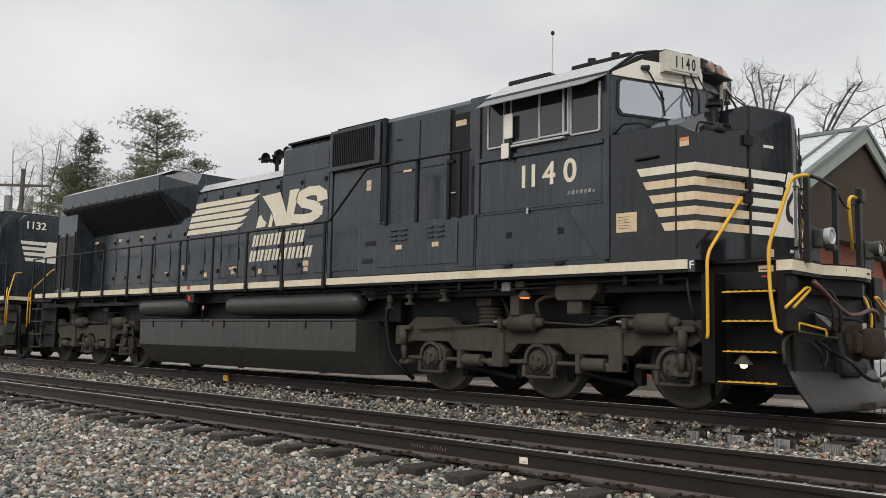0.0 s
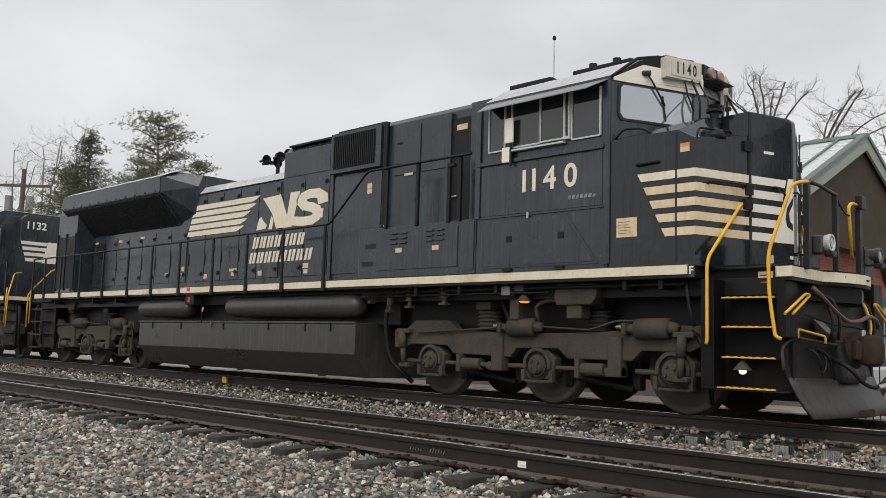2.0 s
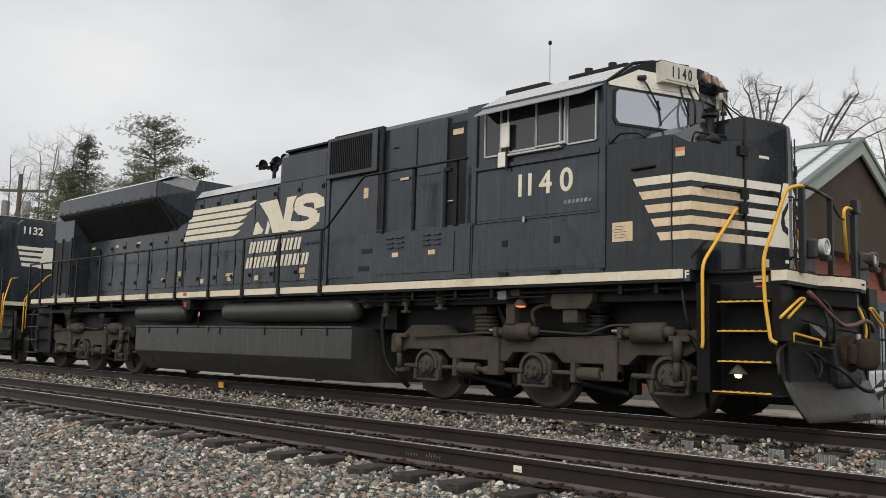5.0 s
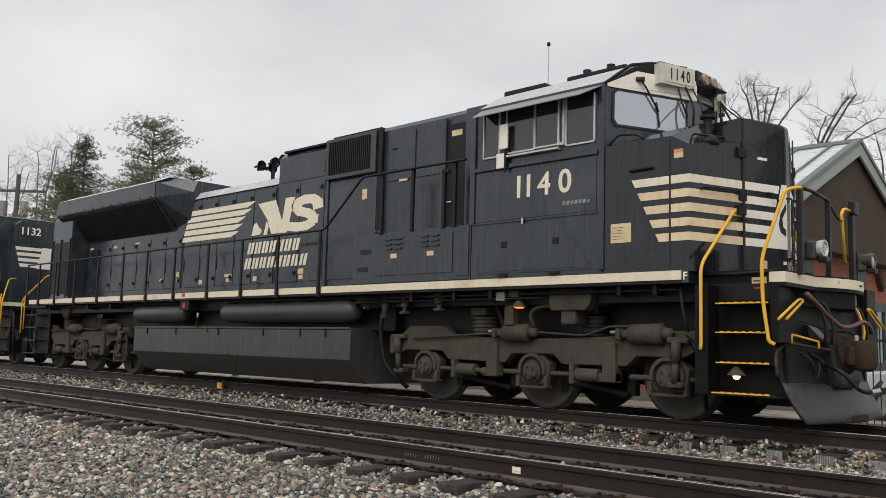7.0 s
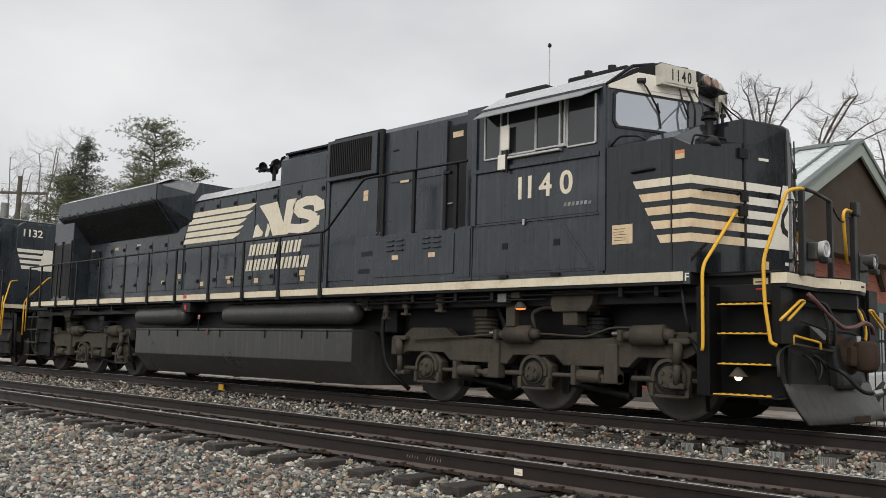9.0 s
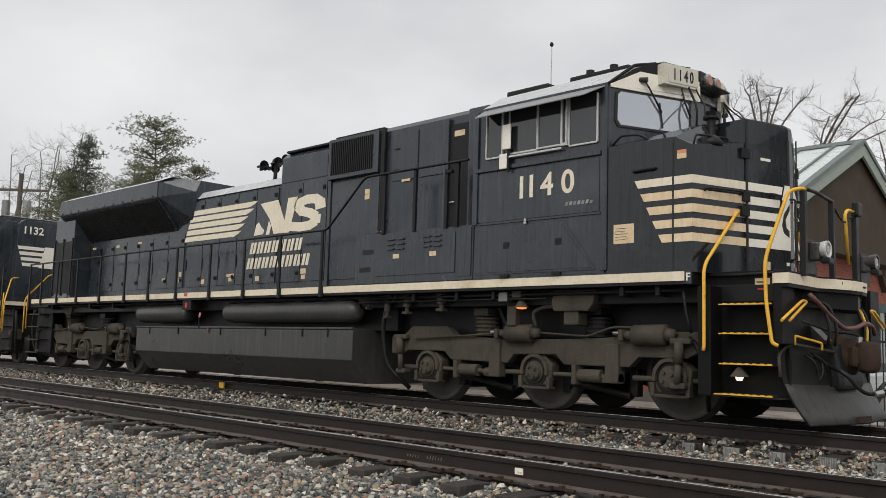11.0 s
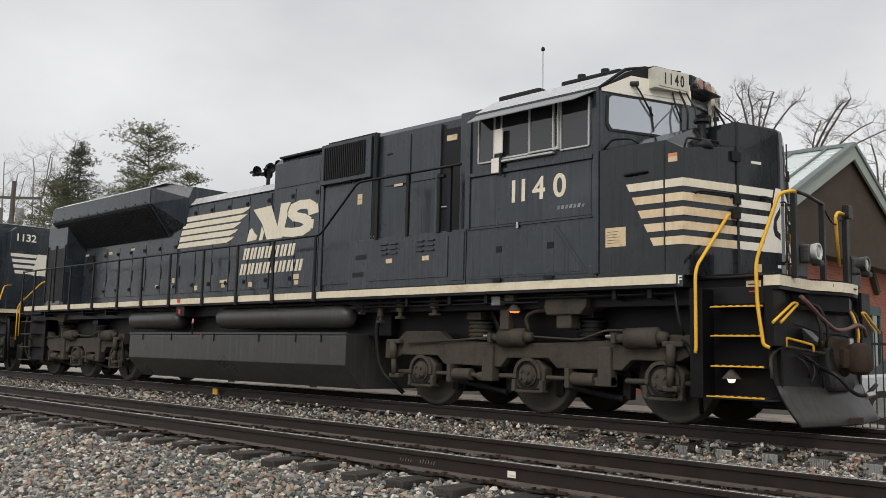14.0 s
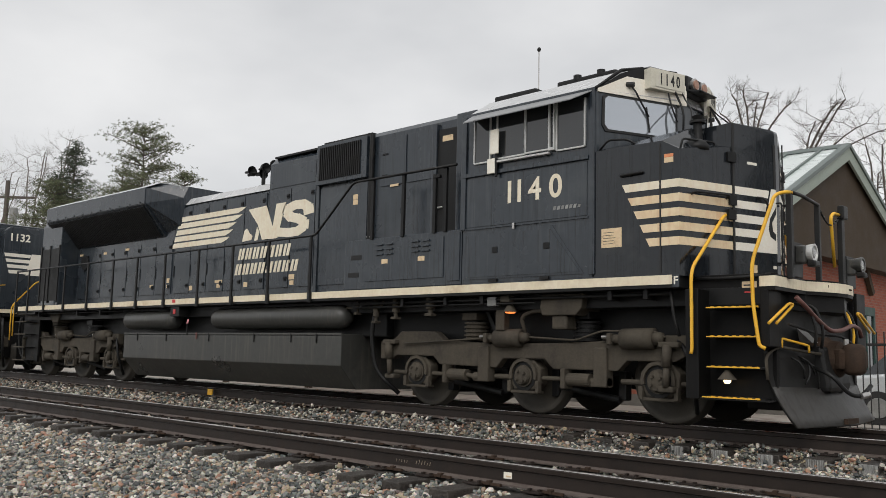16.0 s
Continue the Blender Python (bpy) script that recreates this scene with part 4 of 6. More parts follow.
    part("exhaust_stack", box(-8.2, -7.3, -0.5, 0.5, 4.40, 4.50, 0.02), SOOT, loco)


def build_logo(loco):
    """Stripes and slanted shapes of the railway's mark on the hood, drawn as plain shapes."""
    y, t = HOOD + 0.022, 0.005
    for s in (-1, 1):
        for i, (top, x0, x1) in enumerate(((3.60, -11.72, -9.20), (3.46, -11.78, -9.32), (3.32, -11.84, -9.52), (3.18, -11.90, -9.62), (3.04, -11.96, -9.74))):
            pts = [(x0, top - 0.105), (x1 - 0.28, top - 0.105), (x1 - 0.10, top - 0.05), (x1, top), (x0 + 0.05, top)]
            if s > 0:
                pts = [(-20.9 - u, v) for u, v in pts]
            part("stripe", side_poly(pts, y, t, s), CREAM, loco, "cream stripe")
        def slab(pts, name="emblem_shape"):
            part(name, side_poly(pts, y, t, s), CREAM, loco, "cream shape of the painted mark")
        def lean(x, w, z0, z1, k=0.22):
            return [(x, z0), (x + w, z0), (x + w + k * (z1 - z0), z1), (x + k * (z1 - z0), z1)]
        slab([(-9.29, 2.90), (-8.98, 2.915), (-8.94, 2.99), (-9.05, 3.06), (-9.14, 3.16), (-9.22, 3.12)])
        slab([(-9.11, 3.525), (-8.52, 3.552), (-8.29, 3.12), (-8.43, 2.895), (-8.62, 2.895), (-8.78, 3.20), (-8.90, 3.32)])
        slab([(-8.88, 2.895), (-8.77, 2.895), (-8.72, 3.05), (-8.80, 3.16)])
        slab([(-8.425, 2.892), (-8.13, 2.892), (-7.90, 3.556), (-8.20, 3.556), (-8.285, 3.13)])
        curl = [(-7.20, 3.30), (-7.22, 3.40), (-7.36, 3.465), (-7.60, 3.475), (-7.82, 3.43), (-7.86, 3.35), (-7.74, 3.26), (-7.50, 3.21), (-7.33, 3.14), (-7.34, 3.04), (-7.52, 2.975), (-7.80, 2.97), (-8.08, 3.0)]
        for k, ((a, c), (b, d)) in enumerate(zip(curl, curl[1:])):
            n = Vector((c - d, b - a)).normalized()
            w = Vector((n.x * 0.15, n.y * 0.085))
            e = Vector((b - a, d - c)).normalized() * 0.035
            lift = y + 0.0006 * (k % 4)
            part("emblem_shape", side_poly([(a - e.x + w.x, c - e.y + w.y), (b + e.x + w.x, d + e.y + w.y), (b + e.x - w.x, d + e.y - w.y), (a - e.x - w.x, c - e.y - w.y)], lift, t, s), CREAM, loco, "cream shape of the painted mark")
        # two lines of slanted strokes, the size of the lettering
        for n, x0, z0, h, w in ((7, -9.41, 2.54, 0.225, 1.72), (8, -9.50, 2.245, 0.215, 2.06)):
            for i in range(n):
                a = x0 + w * i / n
                b = w / n - 0.055
                for u, v in ((0.0, 0.38), (0.56, 0.98)):
                    part("mark_block", side_poly([(a + u * b, z0), (a + v * b, z0), (a + v * b + 0.06, z0 + h), (a + u * b + 0.06, z0 + h)], y, t, s), CREAM, loco, "cream slanted stroke")


def build_cab(loco, number):
    cab = part("cab", prism([(-2.9, -SIDE), (-0.66, -SIDE), (-0.13, -0.41), (-0.13, 0.41), (-0.66, SIDE), (-2.9, SIDE)], "z", 1.78, 4.2, bevel=0.015), BLACK, loco, "black wide-nosed cab")
    roof = hull([(x, s * y, z) for s in (-1, 1) for x, y, z in ((-2.92, SIDE, 4.20), (-0.64, SIDE, 4.20), (-0.10, 0.41, 4.20), (-2.92, 0.98, 4.55), (-0.62, 0.98, 4.57), (-0.30, 0.41, 4.62), (-2.9, 0.3, 4.70), (-0.62, 0.3, 4.74))])
    part("cab_roof", roof, SHEEN_TOP, cab, "sloping wet cab roof, its sky sheen painted grey")
    part("roof_edge", box(-2.92, -0.66, -SIDE - 0.012, -SIDE + 0.03, 4.17, 4.235, 0.006), BLACK, cab)
    part("roof_edge", box(-2.92, -0.66, SIDE - 0.03, SIDE + 0.012, 4.17, 4.235, 0.006), BLACK, cab)
    part("roof_cap", hull([(x, s * y, z) for s in (-1, 1) for x, y, z in ((-1.25, 0.70, 4.64), (-0.42, 0.72, 4.60), (-0.25, 0.1, 4.68), (-1.25, 0.3, 4.79), (-0.62, 0.25, 4.83))]), SOOT, cab, "dark roof cap")
    part("roof_hatch", box(-3.1, -2.3, -0.65, 0.4, 4.62, 4.76, 0.03), SOOT, cab)
    part("roof_duct", box(-1.95, -0.95, -0.6, 0.3, 4.64, 4.78, 0.03), SOOT, cab)
    for x in (-1.62, -1.22):
        part("vent_cap", rod((x, -0.55, 4.74), (x, -0.55, 4.825), 0.06, sides=14), SOOT, cab)
    mast = part("antenna", rod((-2.36, -0.5, 4.78), (-2.36, -0.5, 5.36), 0.009), STEEL, loco, "thin whip antenna with a ball tip")
    part("antenna_tip", lathe([(5.36, 0.01), (5.375, 0.026), (5.395, 0.03), (5.415, 0.026), (5.43, 0.01)], (-2.36, -0.5, 0), "z", 12), SOOT, mast)
    part("lower_cab", box(-2.9, 0.49, -SIDE + 0.001, SIDE - 0.001, 1.775, 2.2), BLACK, cab)
    # nose
    low = [(x, s * y, z) for s in (-1, 1) for x, y, z in ((-0.7, SIDE, 3.385), (0.28, SIDE, 3.385), (0.50, SIDE, 3.262), (0.79, 0.73, 3.385), (1.03, 0.05, 3.39))]
    low += [(x, s * y, 1.76) for s in (-1, 1) for x, y in ((-0.7, SIDE), (0.50, SIDE), (0.79, 0.73), (1.03, 0.05))]
    nose = part("nose", hull(low), NOSE_PAINT, loco, "black angled nose")
    part("nose_block", hull([(x, s * y, z) for s in (-1, 1) for x, y, z in ((0.30, 0.73, 3.2), (0.30, 0.73, 1.77), (0.792, 0.732, 1.77), (1.034, 0.05, 1.77), (0.792, 0.732, 3.3), (1.034, 0.05, 3.3), (0.30, 0.71, 3.68), (0.77, 0.715, 3.70), (0.995, 0.09, 3.695), (1.02, 0.05, 3.66))]), NOSE_PAINT, nose)
    part("nose_slope", hull([(x, s * y, z) for s in (-1, 1) for x, y, z in ((-0.62, 1.50, 3.36), (-0.60, 1.48, 3.41), (0.275, 1.525, 3.388), (0.485, 1.515, 3.272), (0.47, 1.40, 3.2), (0.36, 0.95, 3.645), (0.34, 0.95, 3.2), (-0.30, 0.80, 3.66), (-0.3, 0.5, 3.2))]), NOSE_PAINT, nose)
    zs = [(2.905 - 0.1715 * i, 2.905 - 0.1715 * i - 0.098) for i in range(5)]
    for s in (-1, 1):
        f1 = front_facet((0.50, s * SIDE), (0.79, s * 0.73))
        f2 = front_facet((0.79, s * 0.73), (1.03, s * 0.05))
        for i, (z1, z0) in enumerate(zs):
            x0 = -0.27 + 0.082 * i
            part("stripe", side_poly([(x0, z1), (0.503, z1), (0.503, z0), (x0 + 0.05, z0)], SIDE, 0.004, s), TAN if i else CREAM, nose, "cream nose stripe with rust stains")
            part("stripe", panel_on(f1, [(0.0, z0), (1.0, z0), (1.0, z1), (0.0, z1)], -0.003, 0.005), TAN if i else CREAM, nose, "cream nose stripe with rust stains")
            t1 = 0.80 - 0.06 * i
            part("stripe", panel_on(f2, [(0.0, z0), (t1, z0), (t1 + 0.03, z1), (0.0, z1)], -0.003, 0.006), WHITE, nose, "white nose stripe")
        part("emblem_panel", panel_on(f2, [(0.55, 2.12), (1.0, 2.12), (1.0, 2.93), (0.88, 2.93), (0.80, 2.7)], -0.003, 0.0075), WHITE, nose, "white front emblem panel")
        part("emblem_shape", panel_on(f2, [(0.80, 2.42), (0.84, 2.33), (0.97, 2.28), (0.97, 2.36), (0.90, 2.40), (0.88, 2.50), (0.98, 2.62), (0.98, 2.70), (0.84, 2.56)], 0.005, 0.011), RUBBER, nose)
        part("door_seam", panel_on(f2, [(-0.03, 1.8), (0.012, 1.8), (0.012, 3.685), (-0.03, 3.685)], 0.0, 0.018), RUBBER, nose)
        part("nose_seam", side_plate(0.245, 0.268, 1.8, 3.35, SIDE, 0.006, s), RUBBER, nose)
        part("nose_label", side_plate(0.31, 0.43, 3.175, 3.215, SIDE, 0.004, s), ORANGE_LABEL, nose, "orange warning label")
        part("nose_label", side_plate(0.31, 0.43, 3.11, 3.173, SIDE, 0.004, s), STICKER, nose)
        part("nose_label", panel_on(f2, [(0.32, 3.198), (0.55, 3.198), (0.55, 3.232), (0.32, 3.232)], 0.0, 0.005), WHITE, nose)
        part("nose_label", panel_on(f2, [(0.36, 1.86), (0.52, 1.86), (0.52, 1.96), (0.36, 1.96)], 0.0, 0.006), STICKER, nose, "cream warning label")
        part("rail_bracket", panel_on(f1, [(0.86, 2.48), (1.0, 2.48), (1.0, 2.60), (0.86, 2.60)], 0.0, 0.05), SOOT, nose)
        part("white_tab", panel_on(f2, [(0.9, 1.93), (0.98, 1.93), (0.98, 1.97), (0.9, 1.97)], 0.0, 0.006), WHITE, nose)
        bar = tube([f1(0.22, 2.735, 0.0), f1(0.22, 2.755, 0.07), f1(0.86, 2.765, 0.07), f1(0.86, 2.735, 0.0)], 0.014, bend=0.03)
        part("grab_iron", bar, SOOT, nose)
        part("grab_iron", tube([f1(0.06, 3.26, -0.03), f1(0.10, 3.40, -0.03), f1(0.72, 3.42, -0.05), f1(0.72, 3.30, -0.05)], 0.013, bend=0.05), SOOT, nose)
        part("hinge", panel_on(f1, [(0.87, 3.19), (1.03, 3.19), (1.03, 3.31), (0.87, 3.31)], 0.0, 0.035), SOOT, nose)
        part("hinge", panel_on(f1, [(0.90, 2.66), (1.03, 2.66), (1.03, 2.78), (0.90, 2.78)], 0.0, 0.035), SOOT, nose)
        part("corner_trim", panel_on(f2, [(0.94, 2.94), (0.985, 2.94), (0.985, 3.50), (0.94, 3.50)], 0.0, 0.012), RUBBER, nose)
        part("door_handle", tube([f2(0.55, 2.80, 0.0), f2(0.62, 2.78, 0.08), f2(0.72, 2.66, 0.08)], 0.015, bend=0.04), SOOT, nose)
        part("side_bar", tube([(-0.27, s * (SIDE + 0.005), 3.02), (-0.27, s * (SIDE + 0.03), 3.02), (0.02, s * (SIDE + 0.03), 3.03), (0.02, s * (SIDE + 0.005), 3.03)], 0.018, bend=0.01), SOOT, nose)
        part("data_sticker", side_plate(-0.565, -0.275, 2.145, 2.385, SIDE, 0.004, s), STICKER, cab, "cream data sticker")
        for k in range(5):
            part("print_bar", side_plate(-0.54, -0.40 + 0.02 * (k % 3), 2.19 + 0.035 * k, 2.196 + 0.035 * k, SIDE + 0.004, 0.002, s), TANK, cab)
        # windshield and brow
        g = front_facet((-0.66, s * SIDE), (-0.13, s * 0.41))
        part("windshield_gasket", panel_on(g, [(0.11, 3.665), (0.97, 3.66), (1.0, 3.72), (1.0, 4.10), (0.96, 4.145), (0.13, 4.16), (0.08, 4.12), (0.07, 3.75)], 0.0, 0.016), RUBBER, cab)
        part("windshield", panel_on(g, [(0.14, 3.695), (0.94, 3.69), (0.97, 3.74), (0.97, 4.08), (0.94, 4.115), (0.14, 4.13), (0.105, 4.09), (0.10, 3.76)], 0.014, 0.02), WINDSHIELD, cab, "windshield that mirrors the pale sky")
        part("roof_visor", panel_on(g, [(0.0, 4.20), (1.0, 4.40), (1.0, 4.60), (0.56, 4.59), (0.30, 4.46)], -0.03, 0.012), SOOT, cab, "dark roof front edge")
        part("brow", panel_on(g, [(0.02, 4.175), (1.12, 4.145), (1.12, 4.42), (0.63, 4.42), (0.37, 4.43), (0.02, 4.215)], -0.02, 0.02), WHITE, cab, "cream brow above the windshield")
        box_face = front_facet((-0.27, s * 0.90), (-0.09, s * 0.33))
        nb = part("number_box", panel_on(box_face, [(0.0, 4.29), (1.0, 4.29), (1.0, 4.56), (0.0, 4.56)], -0.30, 0.05), NUMBER_BOX, cab, "yellowed white number box")
        part("number_glass", panel_on(box_face, [(0.12, 4.32), (0.95, 4.32), (0.95, 4.51), (0.90, 4.535), (0.17, 4.535), (0.12, 4.51)], 0.05, 0.058), NUMBER_BOX, nb)
        d = Vector((0.18, -s * 0.57, 0)).normalized() * (1 if s < 0 else -1)
        o = Vector(box_face(0.54, 4.425, 0.061))
        nrm = d.cross(Vector((0, 0, 1)))
        lettering(number, 0.21, RUBBER, Matrix.Translation(o) @ Matrix((d, (0, 0, 1), nrm)).transposed().to_4x4() @ Matrix.Diagonal((0.62, 1, 1, 1)), nb, depth=0.002, bold=0.004, gap=1.5)
        part("roof_edge", tube([(-0.66, s * 1.535, 4.215), (-0.62, s * 0.99, 4.585), (-0.45, s * 0.74, 4.635)], 0.022, bend=0.03), SOOT, cab)
        wiper = tube([g(0.40, 4.30, 0.06), g(0.45, 4.22, 0.07), g(0.62, 3.92, 0.05)], 0.012)
        rod(g(0.60, 4.05, 0.035), g(0.64, 3.72, 0.035), 0.01, bm=wiper)
        rod(g(0.37, 4.32, 0.01), g(0.42, 4.31, 0.09), 0.035, bm=wiper)
        part("wiper", wiper, RUBBER, cab, "folded windshield wiper")
        part("wiper", tube([g(0.86, 4.28, 0.06), g(0.90, 4.1, 0.06), g(0.98, 3.9, 0.05)], 0.012), RUBBER, cab)
        part("cowl_grab", tube([(-0.62, s * 1.5, 3.40), (-0.5, s * 1.48, 3.52), (-0.25, s * 1.45, 3.50), (-0.1, s * 1.4, 3.40)], 0.014, bend=0.05), SOOT, cab)
        # side windows
        for x0, x1, z0 in ((-2.69, -2.40, 3.49), (-2.27, -1.78, 3.51), (-1.77, -1.37, 3.52), (-1.25, -0.81, 3.48)):
            z1 = 4.12
            part("side_window", side_plate(x0, x1, z0, z1, SIDE, 0.012, s), GLASS, cab, "dark cab side window")
            bm = bmesh.new()
            for a, b, c, d2 in ((x0, x1, z0 - 0.014, z0 + 0.010), (x0 - 0.012, x0 + 0.010, z0, z1), (x1 - 0.010, x1 + 0.012, z0, z1)):
                box(a, b, *sorted((s * SIDE, s * (SIDE + 0.03))), c, d2, 0.004, bm)
            part("window_frame", bm, ALU, cab, "bare aluminium window frame")
        sash = part("sliding_sash", box(-1.365, -1.34, *sorted((s * SIDE, s * (SIDE + 0.06))), 3.49, 4.12, 0.004), ALU, cab, "bare aluminium sliding sash")
        part("sash_bar", box(-1.285, -1.265, *sorted((s * SIDE, s * (SIDE + 0.06))), 3.49, 4.12, 0.004), ALU, sash)
        part("sash_bar", box(-1.34, -1.285, *sorted((s * SIDE, s * (SIDE + 0.06))), 3.49, 3.53, 0.004), ALU, sash)
        part("sash_pane", box(-1.34, -1.285, *sorted((s * SIDE, s * (SIDE + 0.03))), 3.53, 4.12), GLASS, sash)
        part("window_sill", box(-2.28, -1.35, *sorted((s * SIDE, s * (SIDE + 0.07))), 3.445, 3.475, 0.006), ALU, cab)
        part("belt_rail", box(-2.9, -0.75, *sorted((s * SIDE, s * (SIDE + 0.035))), 3.30, 3.36, 0.008), BLACK, cab)
        part("cab_edge", box(-2.93, -2.84, *sorted((s * SIDE, s * (SIDE + 0.03))), 2.55, 4.2, 0.008), BLACK, cab)
        part("cab_edge", box(-0.745, -0.66, *sorted((s * SIDE, s * (SIDE + 0.02))), 1.82, 4.2, 0.008), BLACK, cab)
        shade = bmesh.new()
        vs = [(-2.75, s * 1.545, 4.185), (-0.70, s * 1.545, 4.185), (-0.86, s * 1.80, 4.04), (-2.70, s * 1.80, 4.03)]
        hull(vs + [(x, y, z + 0.014) for x, y, z in vs], shade)
        part("sunshade", shade, SHADE_GREY, cab, "grey metal sunshade over the side windows")
        part("mirror", box(-2.335, -2.19, *sorted((s * 1.60, s * 1.63)), 3.565, 3.915, 0.012), WHITE, cab, "white wind deflector panel")
        part("mirror", box(-2.41, -2.265, *sorted((s * 1.56, s * 1.60)), 3.30, 3.515, 0.012), WHITE, cab, "white wind deflector panel")
        part("mirror_post", rod((-2.25, s * 1.59, 3.25), (-2.25, s * 1.59, 3.6), 0.02), SOOT, cab)
        part("cab_panel", side_poly([(-2.88, 1.84), (-2.88, 2.50), (-1.32, 2.50), (-0.82, 1.84)], SIDE, 0.014, s), BLACK, cab)
        part("cab_panel", side_poly([(-2.85, 1.87), (-2.85, 2.465), (-1.345, 2.45), (-0.88, 1.87)], SIDE + 0.014, 0.010, s), BLACK, cab)
        part("upper_cab_panel", side_plate(-2.84, -0.78, 2.58, 3.28, SIDE, 0.008, s, 0.003), BLACK, cab)
        part("drip_strip", side_plate(-2.9, -0.76, 2.545, 2.565, SIDE, 0.02, s), BLACK, cab)
        for x in (-2.3, -1.42):
            part("panel_latch", side_plate(x - 0.03, x + 0.07, 2.19, 2.275, SIDE + 0.024, 0.008, s, 0.004), SOOT, cab)
            part("panel_hook", side_plate(x - 0.08, x + 0.06, 1.79, 1.83, SIDE + 0.004, 0.03, s), SOOT, cab)
        part("padlock_tab", side_plate(-1.97, -1.935, 2.50, 2.58, SIDE + 0.02, 0.02, s), STEEL, cab)
        turn = Matrix.Rotation(radians(90), 4, "X") if s < 0 else Matrix.Rotation(radians(180), 4, "Z") @ Matrix.Rotation(radians(90), 4, "X")
        for ch, x in zip(number, (-2.045, -1.875, -1.61, -1.27) if s < 0 else (-1.27, -1.54, -1.82, -2.06)):
            lettering(ch, 0.43, CREAM, Matrix.Translation((x, s * (SIDE + 0.009), 3.0)) @ turn, cab, depth=0.003, bold=0.008)
        for k in range(7):
            a = -1.31 + 0.064 * k
            part("model_bar", side_poly([(a, 2.695), (a + 0.042, 2.695), (a + 0.056, 2.745 - 0.012 * (k > 5)), (a + 0.014, 2.745 - 0.012 * (k > 5))], SIDE + 0.008, 0.003, s), GALV, cab, "small pale stroke of worn model lettering")
        lettering("F", 0.13, WHITE, Matrix.Translation((0.452, s * (SIDE + 0.008), 1.70)) @ turn, loco, name="letter", depth=0.003, bold=0.002)
        # gear on the nose deck
        stand = rod((0.395, s * 0.85, 3.36), (0.395, s * 0.85, 3.60), 0.075, 0.055, sides=18)
        rod((0.395, s * 0.85, 3.60), (0.395, s * 0.85, 3.72), 0.055, sides=18, bm=stand)
        rod((0.395, s * 0.85, 3.72), (0.395, s * 0.85, 3.75), 0.10, sides=18, bm=stand)
        rod((0.395, s * 0.85, 3.75), (0.395, s * 0.85, 3.81), 0.045, 0.075, sides=14, bm=stand)
        part("vent_stand", stand, SOOT, nose, "black flared vent post")
        dome = [(0.0, 0.15), (0.06, 0.145), (0.11, 0.11), (0.14, 0.06), (0.15, 0.015)]
        smooth(part("sand_filler", lathe([(3.30 + a, b) for a, b in dome], (0.52, s * 1.12, 0), "z", 20), SOOT, nose, "domed sand filler cap"))
        part("brow_cable", tube([(0.30, s * 0.83, 3.74), (0.24, s * 0.70, 3.95), (0.02, s * 0.45, 4.18), (-0.06, s * 0.38, 4.30)], 0.010, bend=0.12), SOOT, nose)
        part("hose_reel", tube([(0.0, s * 0.5, 3.5), (0.05, s * 0.55, 4.0), (-0.1, s * 0.5, 4.3)], 0.015, bend=0.1), SOOT, nose)
    # headlights between the number boxes
    head = part("headlight_housing", box(-0.30, -0.04, -0.30, 0.30, 4.34, 4.58, 0.03), SOOT, loco, "twin headlight housing")
    for y in (-0.12, 0.12):
        lens = part("headlight", rod((-0.05, y, 4.47), (0.0, y, 4.47), 0.085, 0.09, sides=24), STEEL, head)
        part("headlight_lens", rod((0.0, y, 4.47), (0.015, y, 4.47), 0.064, sides=24), LIT_HEAD, lens)
    part("headlight_visor", hull([(-0.05, -0.26, 4.39), (-0.05, 0.26, 4.39), (0.13, -0.22, 4.355), (0.13, 0.22, 4.355), (-0.05, -0.26, 4.36), (-0.05, 0.26, 4.36), (0.13, -0.22, 4.34), (0.13, 0.22, 4.34)]), SOOT, head)


